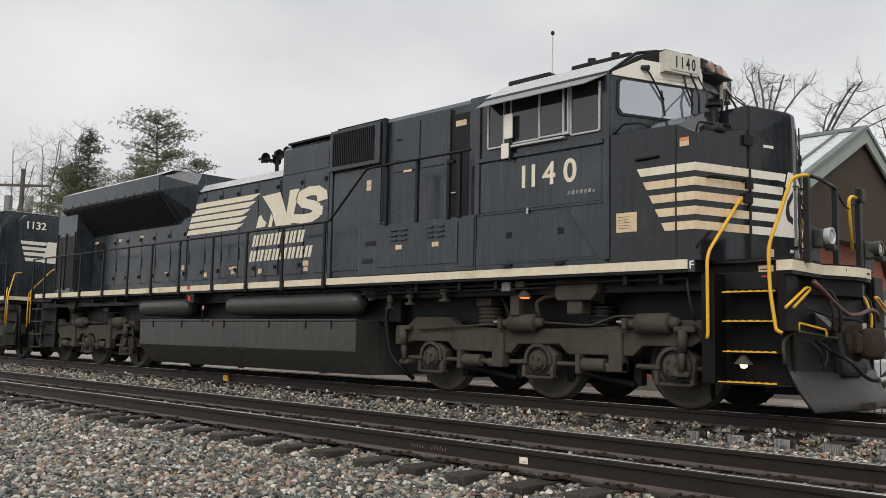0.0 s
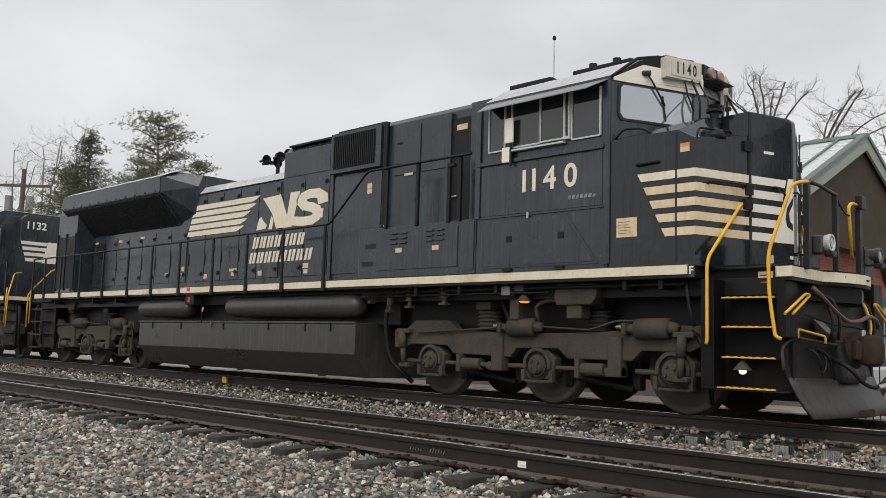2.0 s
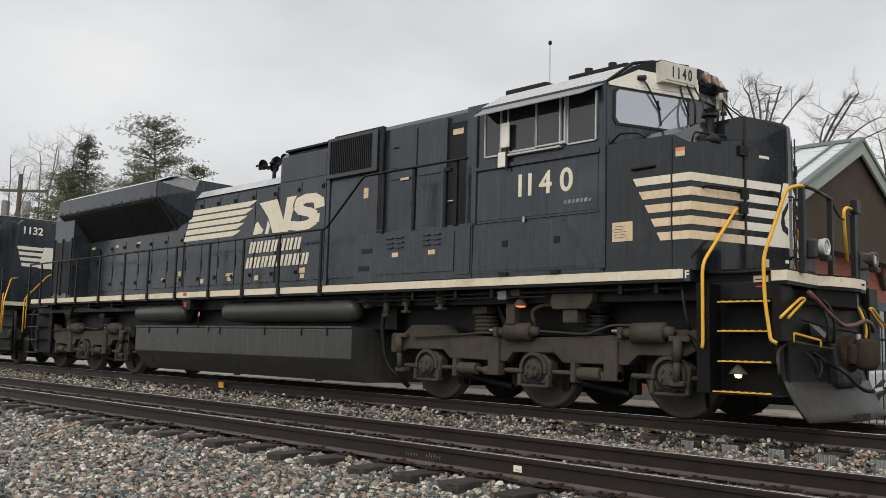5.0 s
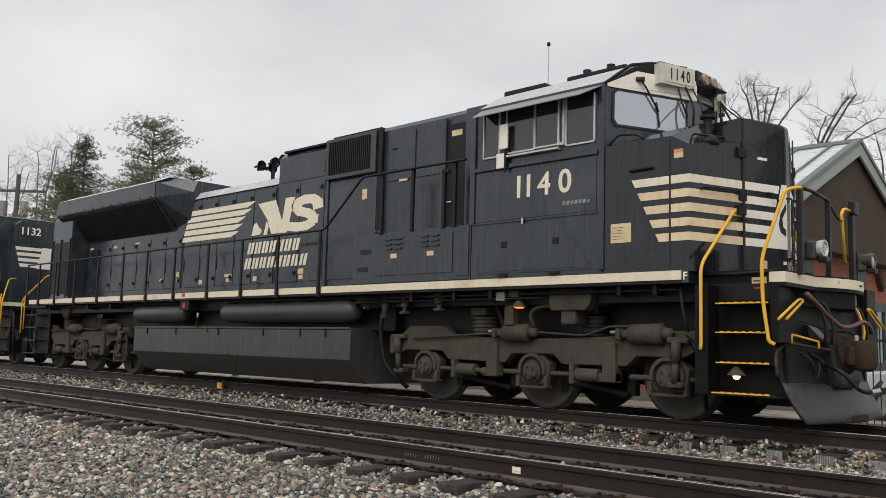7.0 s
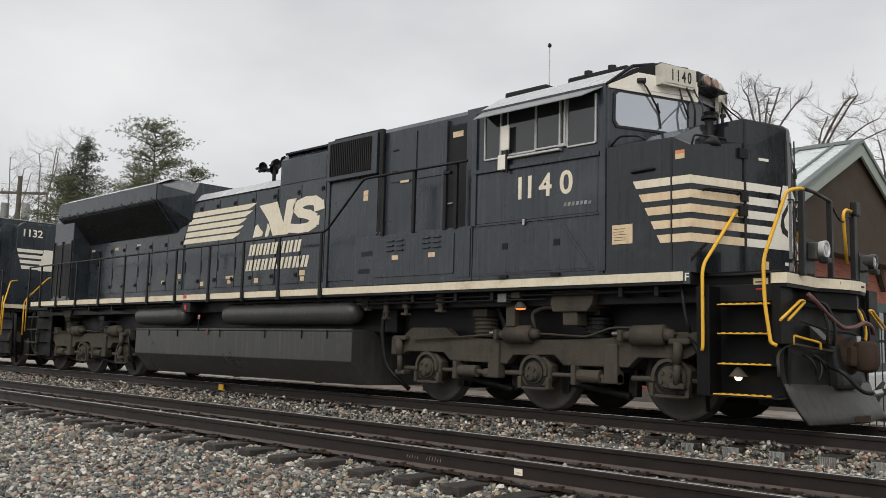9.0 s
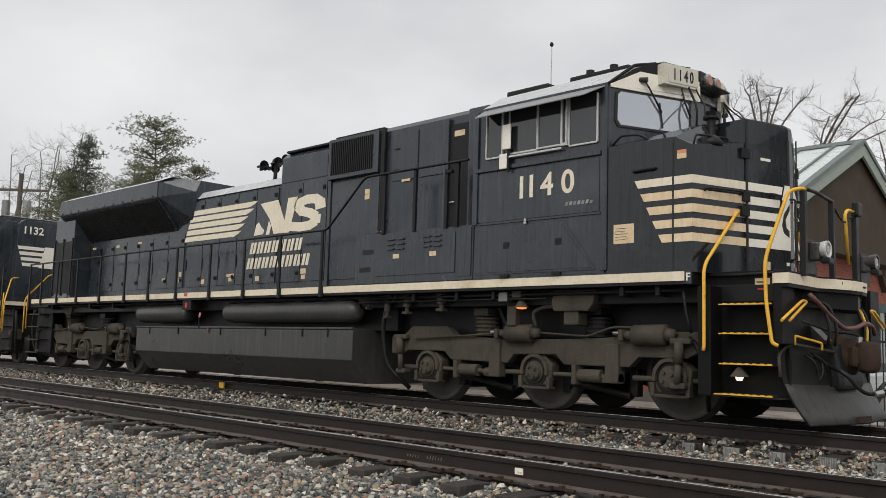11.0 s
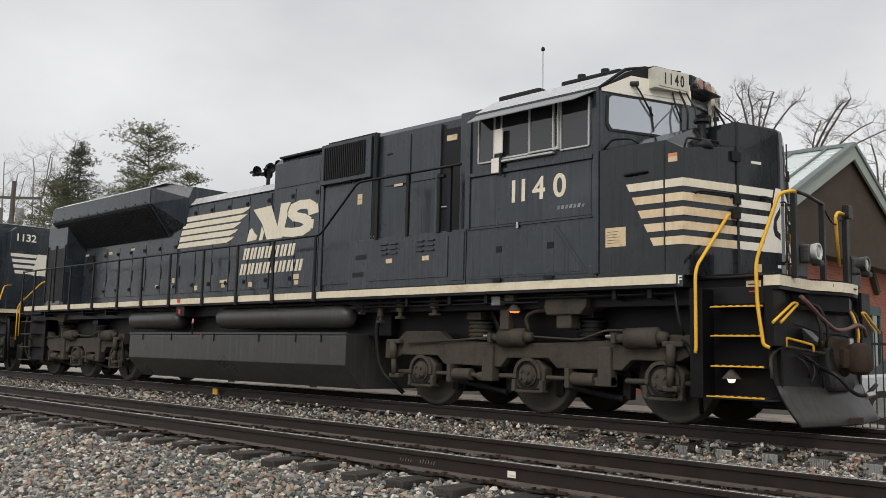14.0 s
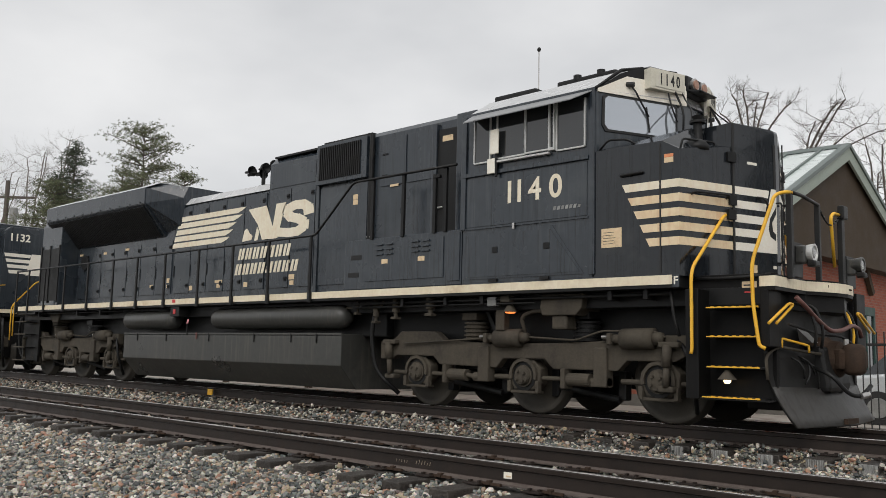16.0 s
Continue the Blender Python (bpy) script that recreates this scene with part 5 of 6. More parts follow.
def build_front(loco):
    """Steps, front platform, plow, coupler and hoses."""
    plan = [(0.49, -1.19), (1.46, -1.19), (1.46, -SIDE), (1.62, -SIDE), (1.62, -0.68), (1.72, -0.52), (1.82, -0.25), (1.85, 0), (1.82, 0.25), (1.72, 0.52), (1.60, 0.70), (1.34, SIDE), (0.49, SIDE)]
    part("front_platform", prism([(x - 0.006, y * 0.996) for x, y in plan], "z", 1.56, 1.73), PILOT_SHADED, loco)
    edge = plan[2:-1]
    bm = prism(edge + [(x - 0.025, y * 0.99) for x, y in edge[::-1]], "z", 1.60, 1.712)
    part("anticlimber", bm, SILL, loco, "cream front edge with rust marks")
    for y, z, w, h in ((-0.40, 1.655, 0.10, 0.03), (-0.30, 1.685, 0.05, 0.02), (-0.20, 1.64, 0.07, 0.02), (0.02, 1.645, 0.09, 0.018)):
        x = 1.85 - 0.13 * (abs(y) / 0.52) ** 1.6
        part("rust_scrape", hull([(x - 0.05 + u, y + v, z + q) for u in (0.0, 0.054) for v in (0.0, w) for q in (0.0, h)]), RUST, loco, "rusty scrape in the cream paint")
    part("anticlimber_core", prism([(1.3, -0.9), (1.60, -0.66), (1.80, 0), (1.60, 0.66), (1.3, 0.9)], "z", 1.38, 1.57), PILOT_SHADED, loco)
    part("pilot", box(0.95, 1.45, -1.2, 1.2, 0.85, 1.58, 0.03), PILOT_SHADED, loco, "dark pilot plate behind the plow")
    part("pilot_box", box(0.5, 1.0, -1.18, 1.18, 0.5, 1.58, 0.02), PILOT_SHADED, loco)
    # plow: a bent plate, raked forward at its foot
    bm = bmesh.new()
    grid, places = [], []
    for i in range(17):
        u = -1 + i / 8
        row, spot = [], []
        for j in range(9):
            v = j / 8
            top, foot = (1.60 - 0.16 * abs(u) ** 1.2, 1.40 * u, 0.90 + 0.05 * abs(u)), (1.90 - 0.20 * abs(u), 1.22 * u, 0.10)
            bow = -0.10 * math.sin(math.pi * v)
            place = (foot[0] + (top[0] - foot[0]) * v + bow, foot[1] + (top[1] - foot[1]) * v, foot[2] + (top[2] - foot[2]) * v)
            spot.append((place[0] + 0.012, place[1], place[2]))
            row.append(bm.verts.new(place))
        grid.append(row)
        places.append(spot)
    for a, b in zip(grid, grid[1:]):
        for j in range(8):
            bm.faces.new((a[j], b[j], b[j + 1], a[j + 1]))
    bmesh.ops.recalc_face_normals(bm, faces=bm.faces)
    plow = part("snow_plow", bm, PLOW, loco, "dark upper plate of the snow plow")
    foot = bmesh.new()
    for i in range(16):
        for j in range(4):
            foot.faces.new([foot.verts.new(co) for co in (places[i][j], places[i + 1][j], places[i + 1][j + 1], places[i][j + 1])])
    bmesh.ops.remove_doubles(foot, verts=foot.verts, dist=0.0005)
    bmesh.ops.recalc_face_normals(foot, faces=foot.faces)
    blade = part("plow_blade", foot, PLOW_STEEL, plow, "scoured grey lower blade with rust stains")
    for ob, thick in ((plow, 0.025), (blade, 0.03)):
        mod = ob.modifiers.new("thick", "SOLIDIFY")
        mod.thickness = thick
        smooth(ob)
    part("wear_strip", hull([(1.86 + u, y, z) for y in (-0.30, 0.06) for z in (0.11, 0.17) for u in (0.0, 0.04)]), RUST, plow, "rusty wear strip on the blade foot")
    for (y, z), (y2, z2), c in (((-0.98, 0.84), (-0.90, 0.62), SOOT), ((-0.78, 0.86), (-0.60, 0.66), SOOT), ((-0.70, 0.82), (-0.86, 0.55), SOOT), ((-0.55, 0.80), (-0.50, 0.50), SOOT)):
        part("plow_hose", tube([(1.55, y, z), (1.64, y * 0.9 + y2 * 0.1, z - 0.04), (1.68, (y + y2) / 2, (z + z2) / 2 - 0.03), (1.66, y2, z2)], 0.012, bend=0.06), c, loco, "short hose hanging at the plow")
    # Solid near-black block painted as the shade of the coupler opening.
    part("coupler_pocket", prism([(1.0, 0.42), (1.72, 0.46), (1.74, 0.56), (1.66, 0.98), (1.0, 1.02)], "y", -0.34, 0.34, bevel=0.05), GRILLE, loco, "near-black block for the shaded coupler opening in the plow")
    part("plow_grab", tube([(1.52, -1.15, 0.95), (1.52, -1.15, 1.05), (1.66, -0.75, 0.98), (1.66, -0.75, 0.9)], 0.014, bend=0.03), YELLOW, loco)
    part("plow_rim", tube([(1.47, -1.42, 0.6), (1.45, -1.42, 0.86), (1.50, -1.2, 0.96), (1.62, -0.5, 0.90), (1.66, 0, 0.88)], 0.018, bend=0.1), TRUCK, loco)
    part("plow_brace", box(1.0, 1.5, -0.9, 0.9, 0.25, 0.85, 0.02), PILOT_SHADED, loco)
    cpl = part("coupler", prism([(1.2, -0.17), (1.68, -0.16), (1.80, -0.24), (1.92, -0.22), (1.96, -0.06), (1.90, 0.10), (1.98, 0.24), (1.86, 0.28), (1.70, 0.16), (1.2, 0.17)], "z", 0.72, 0.96, bevel=0.05), RUST, loco, "rusty coupler head")
    smooth(part("knuckle", lathe([(0.66, 0.06), (0.68, 0.105), (0.71, 0.125), (0.84, 0.13), (0.97, 0.125), (1.00, 0.105), (1.02, 0.06)], (1.93, -0.12, 0), "z", 20), RUST, cpl, "rust-brown knuckle"))
    part("knuckle_pin", rod((1.86, -0.16, 1.0), (1.86, -0.16, 1.07), 0.03, sides=12), STEEL, cpl, "bright pin head")
    part("draft_pocket", lathe([(1.40, 0.26), (1.60, 0.26), (1.64, 0.22), (1.74, 0.21), (1.78, 0.15)], (0, 0, 0.84), "x", 24), RUST, cpl)
    part("cut_lever", tube([(1.66, -1.3, 1.2), (1.66, -0.5, 1.12), (1.8, -0.1, 1.1), (1.9, 0, 1.0)], 0.014, bend=0.06), SOOT, loco)
    for s in (-1, 1):
        part("lever_handle", tube([(1.60, s * 1.67, 1.196), (1.60, s * 1.13, 1.435), (1.60, s * 1.00, 1.430), (1.60, s * 1.47, 1.204)], 0.016, bend=0.05), YELLOW, loco, "yellow uncoupling lever handle")
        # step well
        well = part("step_well", box(0.50, 1.50, *sorted((s * 1.18, s * 1.24)), 0.36, 1.775, 0.006), PILOT_SHADED, loco, "black step well with yellow-edged steps")
        part("well_cheek", box(0.56, 0.72, *sorted((s * 1.2, s * 1.52)), 0.36, 1.60, 0.01), PILOT_SHADED, well)
        part("well_cheek", box(1.44, 1.54, *sorted((s * 1.2, s * 1.52)), 0.95, 1.70, 0.012), PILOT_SHADED, well)
        part("kick_pipe", tube([(0.52, s * 1.27, 1.735), (0.95, s * 1.29, 1.725), (1.46, s * 1.27, 1.745)], 0.02, bend=0.1), SOOT, well)
        part("well_floor", box(0.6, 1.5, *sorted((s * 1.2, s * 1.50)), 0.36, 0.375), SOOT, well)
        for z in (0.39, 0.725, 1.06, 1.385):
            step = part("step", box(0.74 + 0.06 * (z > 0.5), 1.43, *sorted((s * 1.2, s * 1.50)), z - 0.02, z + 0.005, 0.004), SOOT, well)
            part("step_edge", box(0.75 + 0.06 * (z > 0.5), 1.42, *sorted((s * 1.495, s * 1.512)), z - 0.010, z + 0.003), YELLOW, step, "yellow step edge")
            for k in range(7):
                part("tread_notch", box(0.86 + 0.085 * k, 0.90 + 0.085 * k, *sorted((s * 1.49, s * 1.511)), z + 0.003, z + 0.010), YELLOW, step)
        lamp = part("step_light", rod((1.02, s * 1.44, 0.69), (1.02, s * 1.44, 0.585), 0.02, 0.105, sides=20), TRUCK, well, "conical step light that is lit")
        part("step_bulb", lathe([(0.54, 0.012), (0.545, 0.028), (0.56, 0.038), (0.58, 0.042)], (1.02, s * 1.44, 0), "z", 16), LIT, lamp)
        part("label_plate", box(1.10, 1.42, *sorted((s * 1.236, s * 1.243)), 1.46, 1.72), SOOT, well)
        part("warning_label", box(1.12, 1.29, *sorted((s * 1.24, s * 1.249)), 1.60, 1.685), STICKER, well, "cream warning label")
        part("warning_label", box(1.145, 1.28, *sorted((s * 1.24, s * 1.249)), 1.50, 1.58), STICKER, well, "cream warning label")
        part("print_bar", box(1.15, 1.27, *sorted((s * 1.248, s * 1.252)), 1.555, 1.572), RED, well)
        part("print_bar", box(1.14, 1.26, *sorted((s * 1.248, s * 1.252)), 1.635, 1.65), TANK, well)
        part("grab_rail", tube([(0.65, s * 1.56, 0.86), (0.66, s * 1.56, 0.92), (0.66, s * 1.56, 1.82), (0.74, s * 0.86, 2.54), (0.76, s * 0.72, 2.54)], 0.0205, bend=0.12), YELLOW, loco, "yellow step handrail")
        if s < 0:
            part("grab_rail", tube([(1.50, s * 1.53, 0.93), (1.44, s * 1.55, 0.96), (1.38, s * 1.55, 1.40), (1.37, s * 1.55, 1.86), (1.56, s * 1.36, 2.62), (1.63, s * 1.24, 2.66), (1.66, s * 1.14, 2.665)], 0.0205, bend=0.12), YELLOW, loco, "yellow step handrail")
        if s < 0:
            part("front_rail", tube([(1.655, s * 1.16, 2.665), (1.66, s * 0.9, 2.675), (1.66, s * 0.36, 2.63)], 0.022, bend=0.2), SOOT, loco, "black front handrail")
        for y, w in ((1.18, 0.075), (0.37, 0.06)) if s < 0 else ((0.39, 0.10),):
            part("front_post", box(1.62, 1.68, *sorted((s * (y - w / 2), s * (y + w / 2))), 1.70, 2.64, 0.01), SOOT, loco)
        part("ladder_bar", tube([(1.05, s * 0.1, 2.0), (1.12, s * 0.1, 2.0), (1.12, s * 0.1, 2.75), (1.05, s * 0.1, 2.75)], 0.012, bend=0.03), SOOT, loco)
        lamp = part("ditch_light", box(1.58, 1.70, *sorted((s * 0.72, s * 0.90)), 1.90, 2.10, 0.02), TANK, loco, "round ditch light in a bracket")
        part("reflector", lathe([(1.60, 0.06), (1.66, 0.082), (1.70, 0.092), (1.745, 0.100), (1.768, 0.100), (1.768, 0.078), (1.75, 0.07)], (0, s * 0.79, 2.02), "x", 28), ALU if s < 0 else TANK, lamp, "weathered round lamp housing")
        part("lamp_visor", box(1.70, 1.80, *sorted((s * 0.72, s * 0.86)), 1.86, 1.93, 0.02), SOOT, lamp)
        part("lens", lathe([(1.752, 0.076), (1.762, 0.05), (1.767, 0.015)], (0, s * 0.79, 2.02), "x", 24), LENS, lamp)
        part("lamp_plate", box(1.56, 1.60, *sorted((s * 0.70, s * 1.02)), 1.74, 2.14, 0.01), SOOT, lamp)
    for i in range(9):
        t = (i + 0.5) / 9
        y, z = -0.34 + 0.68 * t, 2.60 - 0.16 * math.sin(math.pi * t)
        part("chain_link", rod((1.66, y - 0.032, z + 0.02 * math.cos(math.pi * t)), (1.66, y + 0.032, z - 0.02 * math.cos(math.pi * t)), 0.012, sides=8), SOOT, loco)
    part("grab_rail", tube([(1.66, 0.34, 2.60), (1.66, 0.12, 2.60), (1.66, 0.03, 2.54), (1.63, 0.20, 1.95)], 0.02, bend=0.06), YELLOW, loco, "yellow grab bar on a post")
    part("mu_receptacle", box(1.64, 1.72, 0.30, 0.46, 2.55, 2.72, 0.02), SOOT, loco)
    part("mu_hose", tube([(1.70, -1.18, 1.50), (1.75, -1.10, 1.42), (1.77, -0.76, 1.265), (1.79, -0.43, 1.15), (1.80, -0.08, 1.175), (1.80, 0.24, 1.25), (1.79, 0.5, 1.21), (1.78, 0.60, 1.12)], 0.026, bend=0.12), MAROON, loco, "hanging maroon air hose")
    for y, c in ((0.18, SOOT), (0.28, YELLOW), (0.38, SOOT), (-0.9, SOOT), (-0.7, SOOT)):
        part("air_hose", tube([(1.55, y, 1.45), (1.72, y, 1.42), (1.80, y + 0.03, 1.15), (1.76, y + 0.05, 0.95)], 0.017, bend=0.12), c, loco)
    part("air_hose", tube([(1.62, -0.55, 0.74), (1.86, -0.62, 0.66), (1.98, -0.5, 0.46), (2.05, -0.3, 0.42), (2.1, -0.1, 0.55)], 0.024, bend=0.12), SOOT, loco)
    part("hose_coupling", rod((2.06, -0.32, 0.43), (2.11, -0.22, 0.45), 0.035), STEEL, loco)
    part("pilot_angle", hull([(1.48, -0.62, 1.18), (1.48, -0.40, 1.18), (1.62, -0.56, 1.02), (1.62, -0.36, 1.02), (1.46, -0.5, 1.02)]), GALV, loco)


def build_rails_and_rear(loco, number):
    for s in (-1, 1):
        y = s * 1.555
        rail = [(-18.87, y, 2.70), (-6.24, y, 2.735), (-5.30, y, 3.53), (-3.02, y, 3.53)]
        part("handrail", tube(rail, 0.02, bend=0.10), SOOT, loco, "black walkway handrail")
        for x in (-18.87, -18.1, -17.1, -15.95, -14.70, -13.45, -12.35, -11.17, -9.88, -8.69, -7.545, -6.345):
            bm = box(x - 0.028, x + 0.028, *sorted((y - 0.012 * s, y + 0.02 * s)), 1.60, 2.72, 0.006)
            box(x - 0.045, x + 0.045, *sorted((s * 1.53, y + 0.014 * s)), 1.60, 1.78, 0.004, bm)
            part("handrail_post", bm, SOOT, loco)
        for x, z1 in ((-4.85, 3.53), (-4.15, 3.53), (-3.48, 3.45), (-3.26, 3.53)):
            part("handrail_post", box(x - 0.03, x + 0.03, *sorted((s * 1.50, s * 1.545)), 2.56, z1, 0.006), SOOT, loco)
        part("post_lamp", box(-3.5, -3.36, *sorted((s * 1.50, s * 1.56)), 3.38, 3.43, 0.008), SOOT, loco)
        # rear steps and rails
        part("grab_rail", tube([(-19.1, s * 1.56, 0.9), (-19.12, s * 1.56, 1.8), (-18.5, s * 1.2, 2.45), (-18.2, s * 0.9, 2.5)], 0.018, bend=0.12), YELLOW, loco, "yellow rear step handrail")
        part("grab_rail", tube([(-18.95, s * 1.55, 1.0), (-18.97, s * 1.55, 1.9), (-18.85, s * 1.5, 2.0)], 0.016, bend=0.1), YELLOW, loco)
        well = part("step_well", box(-19.0, -18.0, *sorted((s * 1.18, s * 1.24)), 0.36, 1.62, 0.006), PILOT_SHADED, loco)
        for z in (0.39, 0.725, 1.06, 1.385):
            step = part("step", box(-18.92, -18.2, *sorted((s * 1.2, s * 1.50)), z - 0.02, z + 0.005, 0.004), SOOT, well)
            part("step_edge", box(-18.92, -18.2, *sorted((s * 1.495, s * 1.512)), z - 0.018, z + 0.01), TRUCK, step, "dirty step edge")
        f = (lambda t, z, off=0.0, s=s: (-18.05 - off, s * 0.96 * (1 - t), z))
        for i in range(4):
            z1 = 3.46 - 0.165 * i
            part("stripe", panel_on(f, [(0.02 + 0.05 * i + 0.03, z1 - 0.10), (0.80, z1 - 0.10), (0.84, z1), (0.02 + 0.05 * i, z1)], -0.003, 0.005), WHITE, loco, "white stripe on the hood end")
        part("emblem_panel", panel_on(f, [(0.70, 2.84), (1.0, 2.84), (1.0, 3.48), (0.85, 3.48)], -0.003, 0.006), WHITE, loco)
        turn = Matrix.Rotation(radians(-90), 4, "Z") @ Matrix.Rotation(radians(90), 4, "X")
        lettering(number, 0.31, WHITE, Matrix.Translation((-18.058, s * 0.53, 3.93)) @ turn, loco, depth=0.003, bold=0.006)
    part("hood_end", prism([(-0.96, 1.78), (-0.96, 4.1), (-0.8, 4.25), (0.8, 4.25), (0.96, 4.1), (0.96, 1.78)], "x", -18.05, -17.74, bevel=0.012), BLACK, loco, "black hood end")
    part("rear_platform", box(-18.9, -17.7, -1.5, 1.5, 1.56, 1.76, 0.01), SOOT, loco)
    part("rear_stripe", box(-18.915, -18.895, -1.5, 1.5, 1.66, 1.77), SILL, loco)
    part("rear_pilot", box(-18.8, -18.5, -1.2, 1.2, 0.4, 1.58, 0.02), SOOT, loco)
    part("coupler", prism([(-18.4, -0.16), (-19.3, -0.16), (-19.5, -0.25), (-19.65, -0.1), (-19.5, 0.2), (-19.3, 0.16), (-18.4, 0.16)], "z", 0.70, 0.98, bevel=0.03), RUST, loco)
    for y in (-0.5, 0.4):
        part("air_hose", tube([(-18.8, y, 1.2), (-19.1, y, 1.1), (-19.4, y, 0.7), (-19.7, -y, 0.75)], 0.024, bend=0.15), SOOT, loco)


def build_locomotive(number, place, label):
    loco = new("locomotive")
    loco.empty_display_size = 0.5
    loco.matrix_basis = place
    tagged(loco, label, "locomotive", group="coupled locomotives")
    rng = random.Random(number)
    build_underframe(loco)
    build_truck(loco, -2.07)
    build_truck(loco, -16.26)
    build_hood(loco, rng)
    build_logo(loco)
    build_cab(loco, number)
    build_front(loco)
    build_rails_and_rear(loco, number)
    return loco


PINK = surface("faded_pink_plastic", (0.62, 0.22, 0.24), (0.68, 0.28, 0.3), 12, 0.6)
# Darker copy of the black steel, with the front end's shade in its colour.
PILOT_SHADED = surface("pilot_black_with_shade", (0.0046, 0.0046, 0.0048), (0.0085, 0.0082, 0.0080), 3, 0.5, dirt=(0.018, 0.0150, 0.0125), dirt_at=0.56, streak=0.2, spec=0.2)
PLOW = surface("worn_plow_steel", (0.0105, 0.0104, 0.0102), (0.021, 0.0200, 0.019), 2.2, 0.5, metal=0.1, dirt=(0.075, 0.058, 0.046), dirt_at=0.58, spec=0.25)
build_locomotive("1140", pose(0, 0, 0), "black diesel locomotive with cream nose stripes, standing on the far track")
build_locomotive("1132", pose(-39.7, 0, 0, 0, 0, 180), "black diesel locomotive coupled back to back behind the first")


# ---- station building, fence and car beyond the tracks ----
def build_station():
    house = new("station_building")
    house.location = (-2.6, 11.9, -0.45)
    tagged(house, "small brick station with a green metal roof, paled for sky sheen, and brown gable", "building")
    X0, X1, YN, YF, EAVE, RIDGE = -20.0, 0.0, -4.6, 4.6, 3.75, 6.20     # local: gable end at x = 0
    wall = part("wall", box(X0, X1, -2.75, YF, 0.0, 3.75), BRICK_WALL, house, "red brick wall")
    gable = part("gable", prism([(-5.1, 3.752), (5.1, 3.752), (5.1, 4.13), (0, 6.53), (-5.1, 4.13)], "x", X1 - 0.3, X1 + 0.40), BROWN, house, "brown boarded gable")
    for s in (-1, 1):
        o = 5.2
        a, b = (0.0, 6.68 - 0.0), (s * o, 6.68 - o * 0.47)
        slab = [(a[0], a[1]), (b[0], b[1]), (b[0], b[1] - 0.10), (a[0], a[1] - 0.10)]
        roof = part("roof", prism(slab, "x", X0 - 0.5, X1 + 0.48), GREEN_METAL, house, "green standing-seam metal roof, paled for its wet sky sheen")
        for i in range(22):
            x = X1 - 0.1 - i * 0.9
            seam = [(a[0], a[1] + 0.05), (b[0], b[1] + 0.05), (b[0], b[1] - 0.01), (a[0], a[1] - 0.01)]
            part("seam", prism(seam, "x", x - 0.03, x + 0.03), DARK_SEAM, roof, "raised roof seam")
        board = [(a[0], a[1] + 0.02), (b[0], b[1] + 0.02), (b[0], b[1] - 0.30), (a[0], a[1] - 0.36)]
        part("bargeboard", prism(board, "x", X1 + 0.48, X1 + 0.54), GREEN_TRIM, roof, "sage green bargeboard")
        edge = [(a[0], a[1] + 0.07), (b[0], b[1] + 0.07), (b[0], b[1] - 0.03), (a[0], a[1] - 0.03)]
        part("roof_edge", prism(edge, "x", X1 + 0.40, X1 + 0.58), DARK_SEAM, roof)
        soff = [(a[0], a[1] - 0.105), (b[0], b[1] - 0.105), (b[0], b[1] - 0.13), (a[0], a[1] - 0.13)]
        part("soffit", prism(soff, "x", X0 - 0.4, X1 + 0.47), BROWN, roof)
        brace = [(s * 2.9, 3.2), (s * 2.75, 3.1), (s * 1.6, 4.7), (s * 1.75, 4.8)]
        part("brace", prism(brace, "x", X1 + 0.02, X1 + 0.14), BROWN, house, "brown timber brace")
    part("ridge_cap", prism([(-0.14, 6.64), (0, 6.76), (0.14, 6.64), (0, 6.70)], "x", X0 - 0.5, X1 + 0.56), DARK_SEAM, house, "dark ridge cap")
    for y in (-2.0, 2.4):
        win = part("window", box(X1 - 0.1, X1 + 0.02, y - 0.6, y + 0.6, 1.0, 2.55), GLASS, house, "dark window with green frame")
        for a, b, c, d in ((y - 0.7, y + 0.7, 2.55, 2.78), (y - 0.7, y + 0.7, 0.9, 1.0), (y - 0.7, y - 0.6, 1.0, 2.55), (y + 0.6, y + 0.7, 1.0, 2.55), (y - 0.03, y + 0.03, 1.0, 2.55)):
            part("frame", box(X1 + 0.002, X1 + 0.06, a, b, c, d), DARK_GREEN, win)
    part("plinth", box(X0, X1 + 0.05, -2.8, YF + 0.05, 0.0, 0.35), MORTAR, house)
    for x in (-0.2, -5.0, -10.0, -15.0, -19.8):
        part("porch_post", box(x - 0.09, x + 0.09, YN - 0.05, YN + 0.13, 0.0, 4.45, 0.01), BROWN, house, "brown porch post")
    part("porch_beam", box(X0, X1, YN - 0.02, YN + 0.10, 3.9, 4.2), BROWN, house)


